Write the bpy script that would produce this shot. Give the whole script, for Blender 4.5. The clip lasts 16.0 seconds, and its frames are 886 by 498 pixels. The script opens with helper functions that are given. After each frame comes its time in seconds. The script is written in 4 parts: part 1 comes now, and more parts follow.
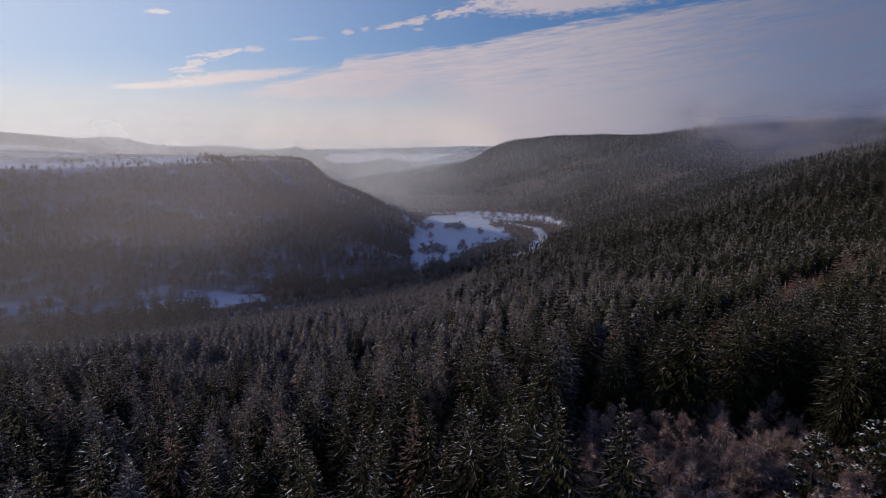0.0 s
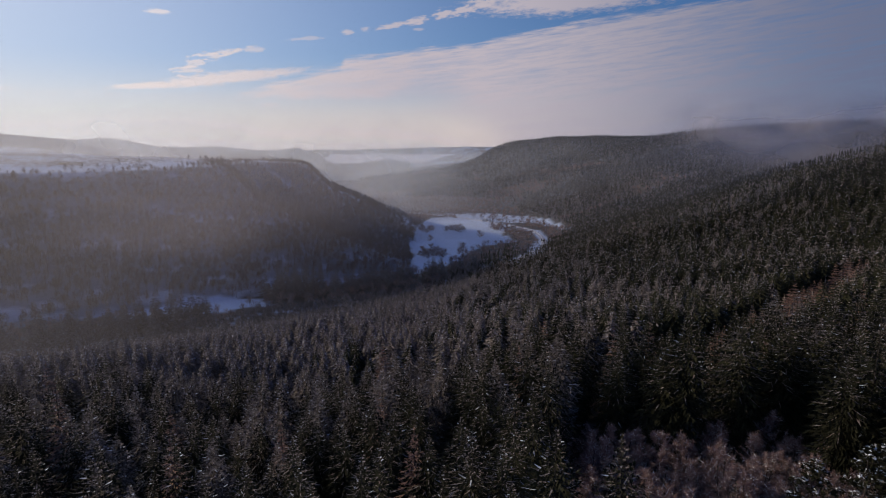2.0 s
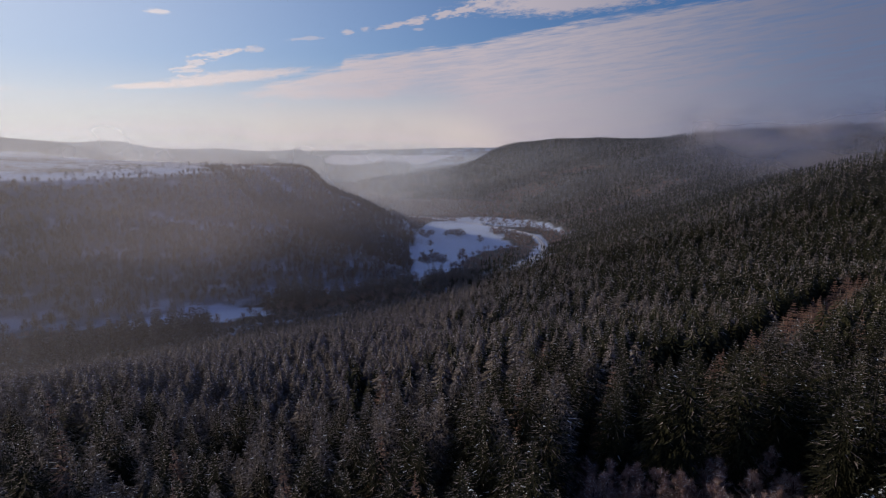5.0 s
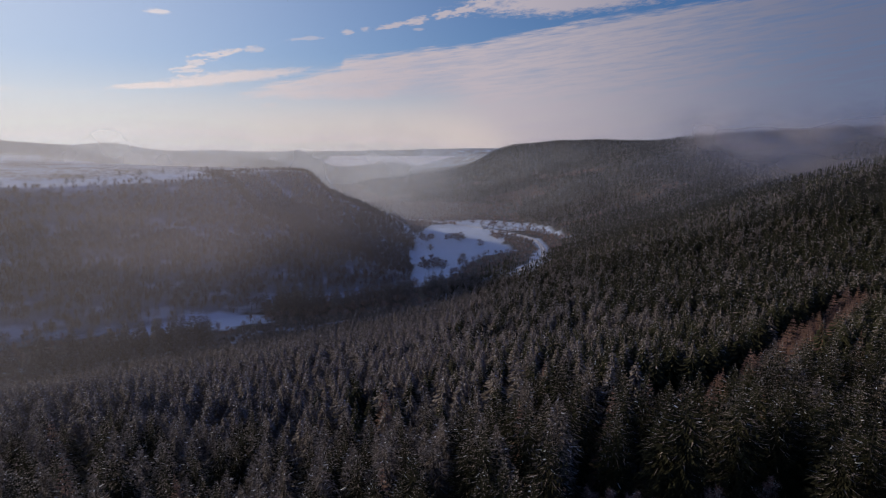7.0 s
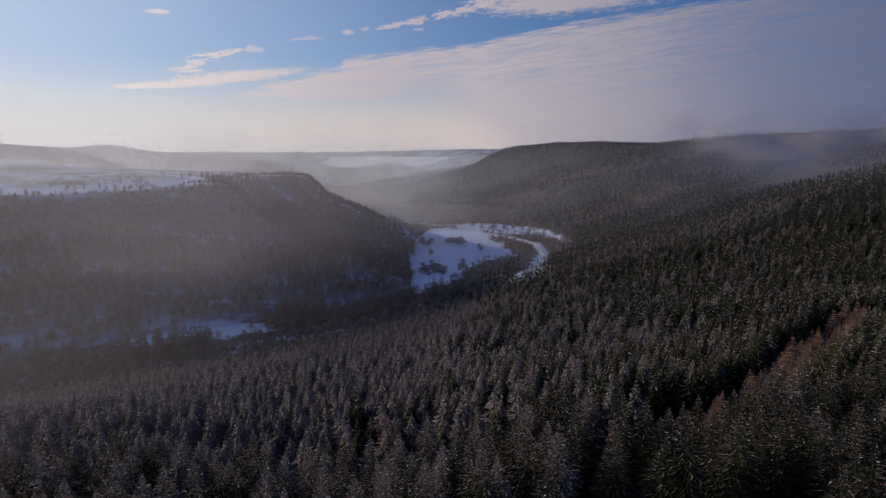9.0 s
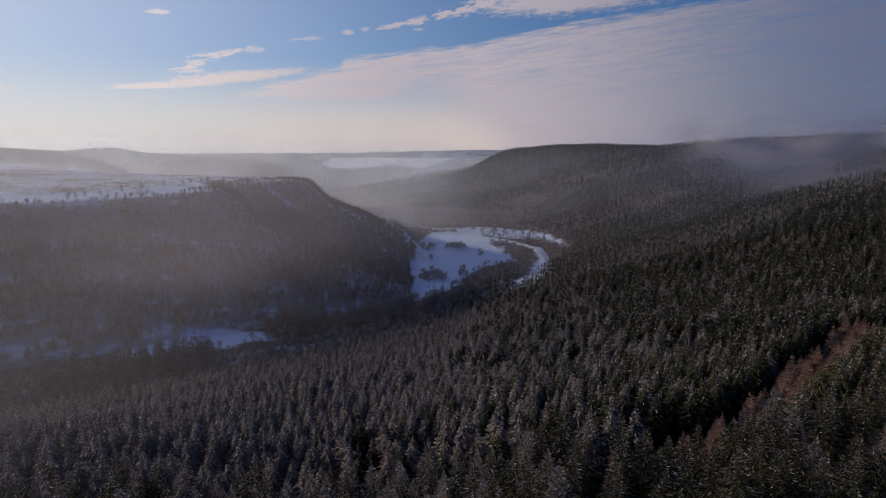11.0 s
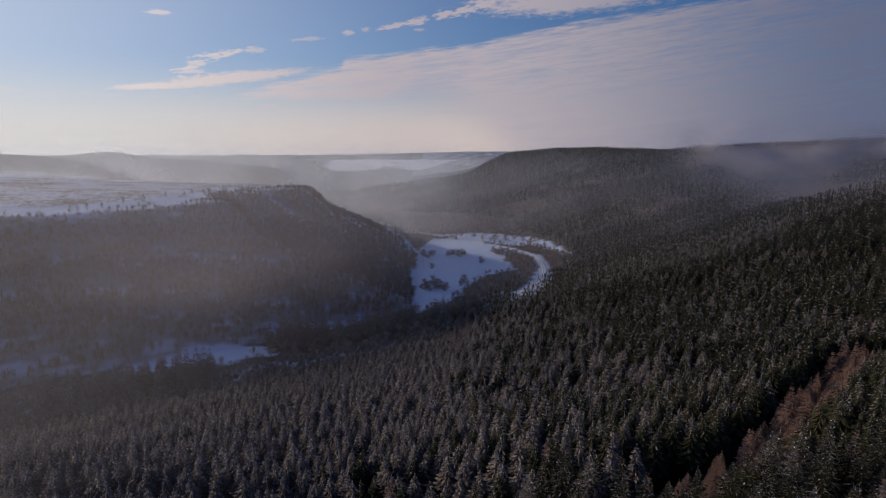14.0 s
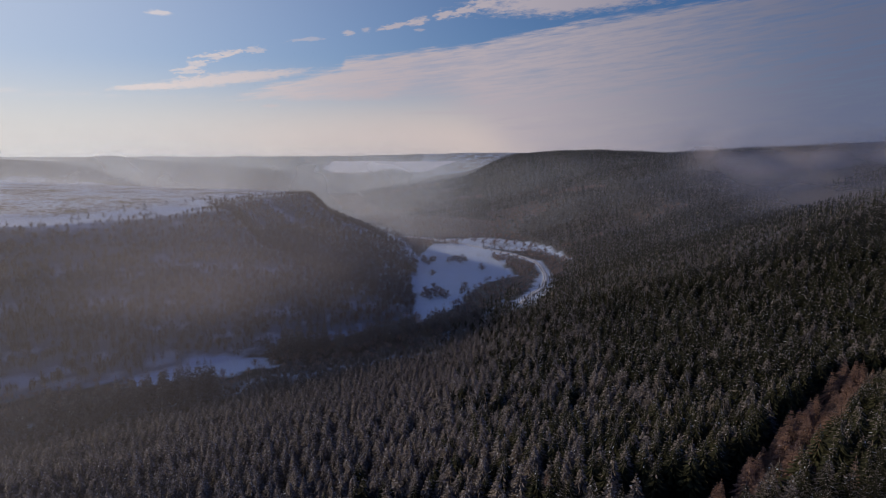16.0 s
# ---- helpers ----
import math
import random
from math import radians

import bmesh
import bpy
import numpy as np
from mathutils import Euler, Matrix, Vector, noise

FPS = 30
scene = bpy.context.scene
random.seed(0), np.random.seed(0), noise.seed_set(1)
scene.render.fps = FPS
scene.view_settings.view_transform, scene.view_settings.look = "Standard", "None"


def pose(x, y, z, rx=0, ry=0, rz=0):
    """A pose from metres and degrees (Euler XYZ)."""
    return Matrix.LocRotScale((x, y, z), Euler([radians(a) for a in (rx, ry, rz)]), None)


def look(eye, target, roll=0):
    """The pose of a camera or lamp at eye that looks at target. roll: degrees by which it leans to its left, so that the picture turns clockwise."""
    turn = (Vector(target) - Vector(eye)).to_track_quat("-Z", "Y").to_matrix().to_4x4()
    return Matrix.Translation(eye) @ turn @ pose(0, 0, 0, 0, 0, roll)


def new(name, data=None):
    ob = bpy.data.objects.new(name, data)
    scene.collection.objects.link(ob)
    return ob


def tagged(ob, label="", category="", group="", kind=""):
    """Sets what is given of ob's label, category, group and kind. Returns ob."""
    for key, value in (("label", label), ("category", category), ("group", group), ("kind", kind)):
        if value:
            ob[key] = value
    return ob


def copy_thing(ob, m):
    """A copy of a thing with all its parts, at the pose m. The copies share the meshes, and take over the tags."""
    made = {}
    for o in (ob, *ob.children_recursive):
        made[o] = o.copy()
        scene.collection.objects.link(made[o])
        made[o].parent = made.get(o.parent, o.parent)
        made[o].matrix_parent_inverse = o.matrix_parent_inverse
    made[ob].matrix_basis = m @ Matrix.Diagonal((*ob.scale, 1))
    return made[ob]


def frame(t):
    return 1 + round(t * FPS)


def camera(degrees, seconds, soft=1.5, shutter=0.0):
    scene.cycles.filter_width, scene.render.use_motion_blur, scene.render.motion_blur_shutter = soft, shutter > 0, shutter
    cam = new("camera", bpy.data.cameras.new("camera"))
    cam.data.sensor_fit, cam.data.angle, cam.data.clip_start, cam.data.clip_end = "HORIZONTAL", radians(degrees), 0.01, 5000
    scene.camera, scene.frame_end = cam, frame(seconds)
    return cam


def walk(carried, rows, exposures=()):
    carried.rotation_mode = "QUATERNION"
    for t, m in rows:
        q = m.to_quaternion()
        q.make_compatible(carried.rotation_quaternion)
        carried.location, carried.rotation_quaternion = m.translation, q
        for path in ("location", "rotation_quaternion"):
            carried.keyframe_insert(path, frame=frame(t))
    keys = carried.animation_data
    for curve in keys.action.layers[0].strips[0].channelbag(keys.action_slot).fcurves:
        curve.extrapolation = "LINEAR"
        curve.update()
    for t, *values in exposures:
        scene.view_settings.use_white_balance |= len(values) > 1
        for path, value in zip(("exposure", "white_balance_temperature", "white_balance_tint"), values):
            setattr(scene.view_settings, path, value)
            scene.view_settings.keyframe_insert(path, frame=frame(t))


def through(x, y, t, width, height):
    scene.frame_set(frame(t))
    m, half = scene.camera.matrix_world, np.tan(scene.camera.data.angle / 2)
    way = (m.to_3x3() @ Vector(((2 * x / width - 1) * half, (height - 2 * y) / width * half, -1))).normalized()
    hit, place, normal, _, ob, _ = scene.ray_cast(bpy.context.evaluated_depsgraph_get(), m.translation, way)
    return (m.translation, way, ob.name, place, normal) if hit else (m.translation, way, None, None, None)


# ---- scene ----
cam = camera(72.0, 16.0, soft=1.15)
TILT = -9.6
# seconds, metres across, ahead and up, degrees up, to the left and of roll
ROWS = [
    (0.0, 0.00, 0.00, 80.00, 0.000, 0.000, -0.000),
    (0.5, 0.01, 0.02, 80.92, 0.000, 0.000, -0.000),
    (1.0, 0.02, 0.05, 81.81, 0.000, 0.000, -0.000),
    (1.5, 0.02, 0.09, 82.69, 0.000, 0.000, -0.000),
    (2.0, 0.01, 0.14, 83.59, 0.000, 0.000, -0.000),
    (2.5, 0.00, 0.19, 84.53, 0.000, 0.000, -0.000),
    (3.0, -0.01, 0.25, 85.53, 0.000, 0.000, -0.000),
    (3.5, -0.03, 0.32, 86.59, 0.000, 0.000, -0.000),
    (4.0, -0.05, 0.39, 87.71, 0.000, 0.000, -0.000),
    (6.5, -0.21, 0.81, 94.24, 0.000, 0.000, -0.000),
    (7.0, -0.25, 0.91, 95.70, 0.000, 0.000, -0.000),
    (7.5, -0.29, 1.00, 97.19, 0.000, 0.000, -0.000),
    (8.0, -0.34, 1.10, 98.71, 0.000, 0.000, -0.000),
    (8.5, -0.38, 1.20, 100.27, 0.000, 0.000, -0.000),
    (9.0, -0.43, 1.29, 101.85, 0.000, 0.000, -0.000),
    (11.5, -0.67, 1.76, 110.13, 0.009, 0.026, -0.023),
    (12.0, -0.72, 1.84, 111.89, 0.011, 0.034, -0.031),
    (12.5, -0.76, 1.92, 113.69, 0.014, 0.042, -0.039),
    (13.0, -0.81, 2.00, 115.53, 0.017, 0.052, -0.048),
    (13.5, -0.85, 2.07, 117.44, 0.021, 0.062, -0.057),
    (14.0, -0.90, 2.14, 119.40, 0.024, 0.072, -0.066),
    (14.5, -0.94, 2.20, 121.43, 0.028, 0.084, -0.077),
    (15.0, -0.98, 2.25, 123.54, 0.032, 0.095, -0.087),
    (15.5, -1.02, 2.30, 125.71, 0.036, 0.107, -0.098),
    (16.0, -1.05, 2.34, 127.96, 0.040, 0.120, -0.110),
]
walk(cam, [(t, pose(x, y, z, 90 + TILT) @ pose(0, 0, 0, up, turn, roll)) for t, x, y, z, up, turn, roll in ROWS], exposures=[(0.0, 0.03), (4.0, 0.0), (8.0, -0.05), (12.0, -0.13), (16.0, -0.2)])

# ---- world, sun ----
SUN_AZ, SUN_EL = radians(-62.0), radians(15.0)
SKY = 0.066
TO_SUN = Vector((math.sin(SUN_AZ) * math.cos(SUN_EL), math.cos(SUN_AZ) * math.cos(SUN_EL), math.sin(SUN_EL)))


class Nodes:
    """Short hand for building node trees."""

    def __init__(self, tree):
        self.tree = tree
        tree.nodes.clear()

    def add(self, kind, **inputs):
        n = self.tree.nodes.new(kind)
        for key, value in inputs.items():
            self.put(n, key.replace("_", " "), value)
        return n

    def put(self, n, key, value):
        socket = n.inputs[int(key[1:])] if key[0] == "i" and key[1:].isdigit() else n.inputs[key]
        if isinstance(value, bpy.types.NodeSocket):
            self.tree.links.new(value, socket)
        elif isinstance(value, bpy.types.Node):
            self.tree.links.new(value.outputs[0], socket)
        else:
            socket.default_value = value

    def math(self, op, a, b=0.0, c=0.0, clamp=False):
        n = self.add("ShaderNodeMath", i0=a, i1=b, i2=c)
        n.operation, n.use_clamp = op, clamp
        return n.outputs[0]

    def mix(self, fac, a, b):
        n = self.tree.nodes.new("ShaderNodeMix")
        n.data_type = "RGBA"
        for k, v in ((0, fac), (6, a), (7, b)):
            self.put(n, f"i{k}", v)
        return n.outputs[2]

    def ramp(self, x, a, b):
        """0 below a, 1 above b, smooth between."""
        n = self.add("ShaderNodeMapRange", Value=x)
        n.interpolation_type = "SMOOTHSTEP"
        for k, v in (("From Min", a), ("From Max", b)):
            self.put(n, k, v)
        return n.outputs[0]

    def noise(self, vector, scale, detail=4.0, rough=0.55):
        n = self.add("ShaderNodeTexNoise", Scale=scale, Detail=detail, Roughness=rough)
        if vector is not None:
            self.put(n, "Vector", vector)
        return n.outputs[0]

    def attribute(self, name):
        n = self.tree.nodes.new("ShaderNodeAttribute")
        n.attribute_name = name
        return n.outputs["Fac"]


def build_world():
    """Clear winter sky with a low haze and a sheet of high cloud drawn in from the side away from the sun."""
    world = bpy.data.worlds.new("winter_sky")
    scene.world = world
    scene.cycles.transparent_max_bounces = 40
    world.use_nodes = True
    g = Nodes(world.node_tree)
    sky = g.tree.nodes.new("ShaderNodeTexSky")
    sky.sky_type, sky.sun_disc, sky.sun_elevation, sky.sun_rotation = "NISHITA", False, SUN_EL, SUN_AZ
    sky.altitude, sky.air_density, sky.dust_density, sky.ozone_density = 300.0, 1.0, 0.4, 2.5
    clear = g.add("ShaderNodeVectorMath", i0=sky.outputs[0])
    clear.operation = "SCALE"
    g.put(clear, "Scale", SKY)
    tone = g.add("ShaderNodeVectorMath", i0=clear.outputs[0], i1=(0.58, 0.86, 1.34))
    tone.operation = "MULTIPLY"
    way = g.add("ShaderNodeSeparateXYZ", Vector=g.add("ShaderNodeTexCoord").outputs["Generated"])
    az = g.math("MULTIPLY", g.math("ARCTAN2", way.outputs[0], way.outputs[1]), 57.2958)
    el = g.math("MULTIPLY", g.math("ARCSINE", way.outputs[2]), 57.2958)

    def wisps(sx, sy, seed, slope=0.1, detail=6.0, rough=0.6):
        """Streaks of cloud drawn out along a slight slope."""
        at = g.add("ShaderNodeCombineXYZ", X=g.math("MULTIPLY", az, sx), Y=g.math("MULTIPLY", g.math("SUBTRACT", el, g.math("MULTIPLY", az, slope)), sy), Z=seed)
        return g.math("SUBTRACT", g.noise(at, 1.0, detail, rough), 0.5)

    broad_fray, fine_fray = wisps(0.35, 1.9, 21.0), wisps(1.3, 4.2, 33.0)

    def lens(el_mid, slope, az_mid, half_az, half_el, fray):
        """A small or long thin cloud, frayed at its edges."""
        off = g.math("DIVIDE", g.math("SUBTRACT", el, g.math("ADD", g.math("MULTIPLY", g.math("SUBTRACT", az, az_mid), slope), el_mid)), half_el)
        far = g.math("DIVIDE", g.math("SUBTRACT", az, az_mid), half_az)
        size = g.math("SQRT", g.math("ADD", g.math("MULTIPLY", off, off), g.math("MULTIPLY", far, far)))
        edge = g.math("ADD", size, g.math("ADD", g.math("MULTIPLY", broad_fray, fray * 0.8), g.math("MULTIPLY", fine_fray, fray * 1.4)))
        return g.math("SUBTRACT", 1.0, g.ramp(edge, 0.45, 1.15))

    def bent(points):
        """A height that follows the azimuth along a bent line."""
        total = points[0][1]
        for (a0, e0), (a1, e1) in zip(points, points[1:]):
            n = g.add("ShaderNodeMapRange", Value=az)
            for key, value in (("From Min", a0), ("From Max", a1), ("To Min", 0.0), ("To Max", e1 - e0)):
                g.put(n, key, value)
            total = g.math("ADD", total, n.outputs[0])
        return total

    # colour of haze and cloud, from the sun's side round to the far side
    def turn(a, b, c):
        near_side = g.mix(g.ramp(az, -36.0, 0.0), (*a, 1), (*b, 1))
        ahead = g.mix(g.ramp(az, 0.0, 36.0), near_side, (*c, 1))
        return g.mix(g.ramp(g.math("ABSOLUTE", az), 75.0, 150.0), ahead, (0.045, 0.07, 0.15, 1))

    haze = turn((0.80, 0.76, 0.74), (0.72, 0.605, 0.585), (0.19, 0.18, 0.24))
    cloud_lit = turn((0.9, 0.8, 0.78), (0.515, 0.458, 0.507), (0.14, 0.165, 0.265))
    low = g.math("MULTIPLY", g.math("SUBTRACT", 1.0, g.ramp(el, 0.2, 8.0)), 0.92)
    toward = g.add("ShaderNodeVectorMath", i0=g.add("ShaderNodeTexCoord").outputs["Generated"], i1=tuple(TO_SUN))
    toward.operation = "DOT_PRODUCT"
    glow = g.math("MULTIPLY", g.math("POWER", g.math("MAXIMUM", toward.outputs["Value"], 0.0), 2.9), 0.95)
    zenith = g.add("ShaderNodeVectorMath", i0=tone.outputs[0])
    zenith.operation = "SCALE"
    g.put(zenith, "Scale", g.math("SUBTRACT", 1.0, g.math("MULTIPLY", g.ramp(el, 9.0, 50.0), 0.5)))
    deep = g.add("ShaderNodeVectorMath", i0=zenith.outputs[0], i1=(0.72, 0.95, 1.35))
    deep.operation = "MULTIPLY"
    base = g.mix(glow, g.mix(g.ramp(el, 13.0, 30.0), zenith.outputs[0], deep.outputs[0]), (0.66, 0.72, 0.84, 1))
    base = g.mix(low, base, haze)
    grain, fine = wisps(0.10, 1.3, 3.0, 0.14), wisps(0.42, 4.2, 8.0, 0.1)
    upper = bent(((-18.5, 4.4), (-15.3, 5.6), (-9.3, 7.3), (-8.8, 8.0), (-4.3, 8.5), (3.4, 9.35), (5.9, 10.0), (13.2, 10.95), (21.8, 11.8), (40.0, 13.4)))
    depth = g.math("ADD", g.math("SUBTRACT", upper, el), g.math("ADD", g.math("MULTIPLY", grain, 1.3), g.math("MULTIPLY", fine, 1.5)))
    bottom = g.math("SUBTRACT", el, g.math("SUBTRACT", 4.1, g.math("MULTIPLY", g.ramp(az, -5.0, 12.0), 9.0)))
    sheet_mask = g.math("MULTIPLY", g.ramp(depth, 0.0, 0.9), g.ramp(g.math("ADD", bottom, g.math("MULTIPLY", fine, 0.9)), -0.25, g.math("ADD", 0.5, g.math("MULTIPLY", g.ramp(az, -6.0, 1.0), 5.0))))
    sheet_mask = g.math("MULTIPLY", sheet_mask, g.math("SUBTRACT", 1.0, g.math("MULTIPLY", g.ramp(el, 16.0, 32.0), 0.75)))
    sheet_mask = g.math("MULTIPLY", sheet_mask, g.math("ADD", 0.88, g.math("MULTIPLY", g.math("ADD", grain, fine), 1.1)), clamp=True)
    sky_now = g.mix(sheet_mask, base, cloud_lit)
    # the long cloud towards the sun, the puffs over it, the string of puffs and the band over the blue gap
    for *spec, strength in ((5.75, 0.135, -19.0, 7.6, 0.55, 0.9, 0.95), (4.9, 0.08, -25.0, 3.6, 0.28, 1.0, 0.85), (6.2, 0.1, -22.1, 1.1, 0.32, 3.4, 0.7), (6.95, 0.2, -21.2, 1.0, 0.34, 3.4, 0.7),
                            (7.55, 0.15, -20.0, 1.5, 0.34, 3.4, 0.75), (7.88, 0.15, -18.9, 1.2, 0.28, 3.4, 0.7), (8.2, 0.1, -16.8, 1.1, 0.24, 3.4, 0.6), (10.69, 0.03, -24.0, 1.1, 0.24, 1.2, 0.75),
                            (9.2, 0.1, -12.2, 1.5, 0.18, 2.0, 0.5), (9.88, 0.05, -8.5, 0.6, 0.24, 1.4, 0.75), (10.15, 0.1, -6.9, 0.6, 0.2, 1.4, 0.6), (10.5, 0.2, -4.4, 1.9, 0.26, 1.8, 0.85),
                            (10.95, 0.2, -2.3, 1.2, 0.34, 1.6, 0.9), (11.45, 0.15, 0.1, 1.1, 0.38, 1.6, 0.9), (11.8, 0.15, 2.0, 1.2, 0.4, 1.6, 0.9), (12.3, 0.1, 3.4, 1.2, 0.4, 1.6, 0.9),
                            (10.2, 0.0, -2.2, 0.6, 0.14, 1.4, 0.5), (12.45, 0.035, 11.5, 9.5, 1.3, 0.9, 0.95), (3.56, 0.05, -15.4, 1.0, 0.15, 1.2, 0.6), (3.05, 0.0, 3.0, 7.0, 0.2, 1.6, 0.4)):
        sky_now = g.mix(g.math("MULTIPLY", lens(*spec), strength), sky_now, cloud_lit)
    out = g.add("ShaderNodeBackground", Color=sky_now, Strength=1.0)
    g.add("ShaderNodeOutputWorld", Surface=out)


build_world()
sun = new("sun", bpy.data.lights.new("sun", "SUN"))
sun.data.energy, sun.data.angle, sun.data.color = 3.5, radians(0.6), (1.0, 0.82, 0.62)
sun.matrix_world = look(TO_SUN * 3000, (0, 0, 0))

# ---- materials ----
def material(name):
    m = bpy.data.materials.new(name)
    m.use_nodes = True
    return m, Nodes(m.node_tree)


def finish(g, colour, rough=0.8, height=None, strength=0.3, distance=0.1, **more):
    bsdf = g.add("ShaderNodeBsdfPrincipled", Roughness=rough, **more)
    g.put(bsdf, "Base Color", colour)
    if height is not None:
        bump = g.add("ShaderNodeBump", Height=height, Strength=strength, Distance=distance)
        g.put(bsdf, "Normal", bump)
    g.add("ShaderNodeOutputMaterial", Surface=bsdf)


def needle_material(name, dark, light, frost, low=0.52, high=0.68):
    m, g = material(name)
    where = g.add("ShaderNodeNewGeometry")
    tint = g.attribute("tint")
    which = g.add("ShaderNodeObjectInfo").outputs["Random"]
    island = where.outputs["Random Per Island"]
    mixed = g.math("ADD", g.math("MULTIPLY", g.math("ADD", tint, which), 0.6), g.math("MULTIPLY", island, 0.4), clamp=True)
    base = g.mix(mixed, (*dark, 1), (*light, 1))
    grain = g.noise(where.outputs["Position"], 1.6, 3.0, 0.7)
    rime = g.math("MULTIPLY", g.ramp(grain, low, high), frost)
    finish(g, g.mix(rime, base, (0.57, 0.52, 0.515, 1)), 0.8, Specular_IOR_Level=0.15)
    return m


def plain_material(name, dark, light, scale, rough=0.85, bump=0.0):
    m, g = material(name)
    pos = g.add("ShaderNodeNewGeometry").outputs["Position"]
    a = g.noise(pos, scale, 5.0, 0.6)
    b = g.noise(pos, scale * 0.13, 2.0)
    fac = g.ramp(g.math("ADD", g.math("MULTIPLY", a, 0.65), g.math("MULTIPLY", b, 0.35)), 0.35, 0.65)
    finish(g, g.mix(fac, (*dark, 1), (*light, 1)), rough, a if bump else None, bump)
    return m


def ground_material():
    """Snow over grass and heather; dark litter where the wood stands."""
    m, g = material("snowy_ground")
    pos = g.add("ShaderNodeNewGeometry").outputs["Position"]
    wood = g.attribute("wood")
    heath = g.attribute("heath")
    fine = g.noise(pos, 0.22, 6.0, 0.65)
    broad = g.noise(pos, 0.02, 4.0, 0.6)
    both = g.math("ADD", g.math("MULTIPLY", fine, 0.6), g.math("MULTIPLY", broad, 0.4))
    # blue of skylit shade is put into the snow colour, everywhere alike
    shade_blue_snow = g.mix(broad, (0.48, 0.61, 0.86, 1), (0.62, 0.72, 0.89, 1))
    grass = g.mix(fine, (0.09, 0.065, 0.04, 1), (0.2, 0.15, 0.09, 1))
    bare = g.ramp(g.math("ADD", both, g.math("MULTIPLY", heath, 0.25)), 0.56, 0.74)
    open_land = g.mix(bare, shade_blue_snow, grass)
    litter = g.mix(fine, (0.022, 0.018, 0.013, 1), (0.06, 0.047, 0.035, 1))
    under = g.mix(g.math("MULTIPLY", g.ramp(both, 0.50, 0.62), 0.12), litter, shade_blue_snow)
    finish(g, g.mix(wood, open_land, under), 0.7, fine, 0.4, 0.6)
    return m


def mist_material(name, density, scale, low, high, stretch=(1, 1, 1), through=0.5, detail=3.0, tone=(0.9, 0.87, 0.96)):
    """A thin veil of droplets: scatters a little of the light that meets it. Fades out towards the veil's rim (u, v of the sheet)."""
    m, g = material(name)
    pos = g.add("ShaderNodeNewGeometry").outputs["Position"]
    move = g.add("ShaderNodeMapping", Vector=pos, Scale=stretch)
    cloud = g.ramp(g.noise(move, scale, detail, 0.5), low, high)
    u = g.attribute("rim")
    fac = g.math("MULTIPLY", g.math("MULTIPLY", cloud, u), density, clamp=True)
    lit = g.add("ShaderNodeBsdfDiffuse", Color=(*tone, 1))
    back = g.add("ShaderNodeBsdfTranslucent", Color=(*tone, 1))
    body = g.add("ShaderNodeMixShader", i0=through, i1=lit, i2=back)
    clear = g.add("ShaderNodeBsdfTransparent")
    g.add("ShaderNodeOutputMaterial", Surface=g.add("ShaderNodeMixShader", i0=fac, i1=clear, i2=body))
    return m


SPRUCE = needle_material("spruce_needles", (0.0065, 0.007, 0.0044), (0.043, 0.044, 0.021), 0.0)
# brown of these two is rime plus the low sun's warmth, put into the colour
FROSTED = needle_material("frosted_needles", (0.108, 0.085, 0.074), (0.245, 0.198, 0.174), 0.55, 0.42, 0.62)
LIT_RIMY = needle_material("lit_rimed_needles", (0.044, 0.035, 0.026), (0.125, 0.1, 0.078), 0.4, 0.44, 0.62)
LARCH = needle_material("larch_twigs", (0.18, 0.108, 0.08), (0.33, 0.2, 0.15), 0.16)
TWIGS = needle_material("bare_twigs", (0.035, 0.026, 0.024), (0.085, 0.062, 0.056), 0.12)
RIMED = needle_material("rimed_twigs", (0.11, 0.09, 0.09), (0.22, 0.19, 0.19), 0.3)
SCRUB = needle_material("russet_twigs", (0.17, 0.11, 0.09), (0.33, 0.225, 0.185), 0.25)
BIRCH = needle_material("birch_twigs", (0.2, 0.132, 0.124), (0.35, 0.245, 0.23), 0.2)
BARK = plain_material("bark", (0.022, 0.018, 0.015), (0.06, 0.05, 0.044), 3.0, 0.9, 0.4)
SNOW = plain_material("snow", (0.70, 0.76, 0.84), (0.82, 0.85, 0.9), 0.8, 0.6)
GROUND = ground_material()
HAZE = mist_material("valley_haze", 0.215, 0.004, 0.1, 0.85, tone=(0.935, 0.9, 0.91))
# the blue of distant air is put into the tone of these sheets
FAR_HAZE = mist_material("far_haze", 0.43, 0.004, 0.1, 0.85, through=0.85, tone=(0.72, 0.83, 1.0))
MIST = mist_material("drifting_mist", 0.8, 0.008, 0.28, 0.7, (0.7, 0.7, 1.6), detail=4.5, tone=(0.98, 0.89, 0.91))
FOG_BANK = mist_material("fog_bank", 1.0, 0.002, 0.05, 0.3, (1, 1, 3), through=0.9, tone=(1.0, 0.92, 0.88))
FOG = mist_material("fog_sea", 1.0, 0.003, 0.1, 0.35, through=0.1)


def road_material():
    """Packed snow with two darker wheel tracks."""
    m, g = material("snowy_road")
    pos = g.add("ShaderNodeNewGeometry").outputs["Position"]
    across = g.math("ABSOLUTE", g.attribute("across"))
    grit = g.noise(pos, 0.5, 5.0, 0.65)
    track = g.math("SUBTRACT", 1.0, g.ramp(g.math("ABSOLUTE", g.math("SUBTRACT", across, 0.42)), 0.08, 0.2))
    fac = g.math("MULTIPLY", track, g.ramp(grit, 0.35, 0.6))
    finish(g, g.mix(fac, (0.8, 0.81, 0.84, 1), (0.13, 0.125, 0.125, 1)), 0.6)
    return m


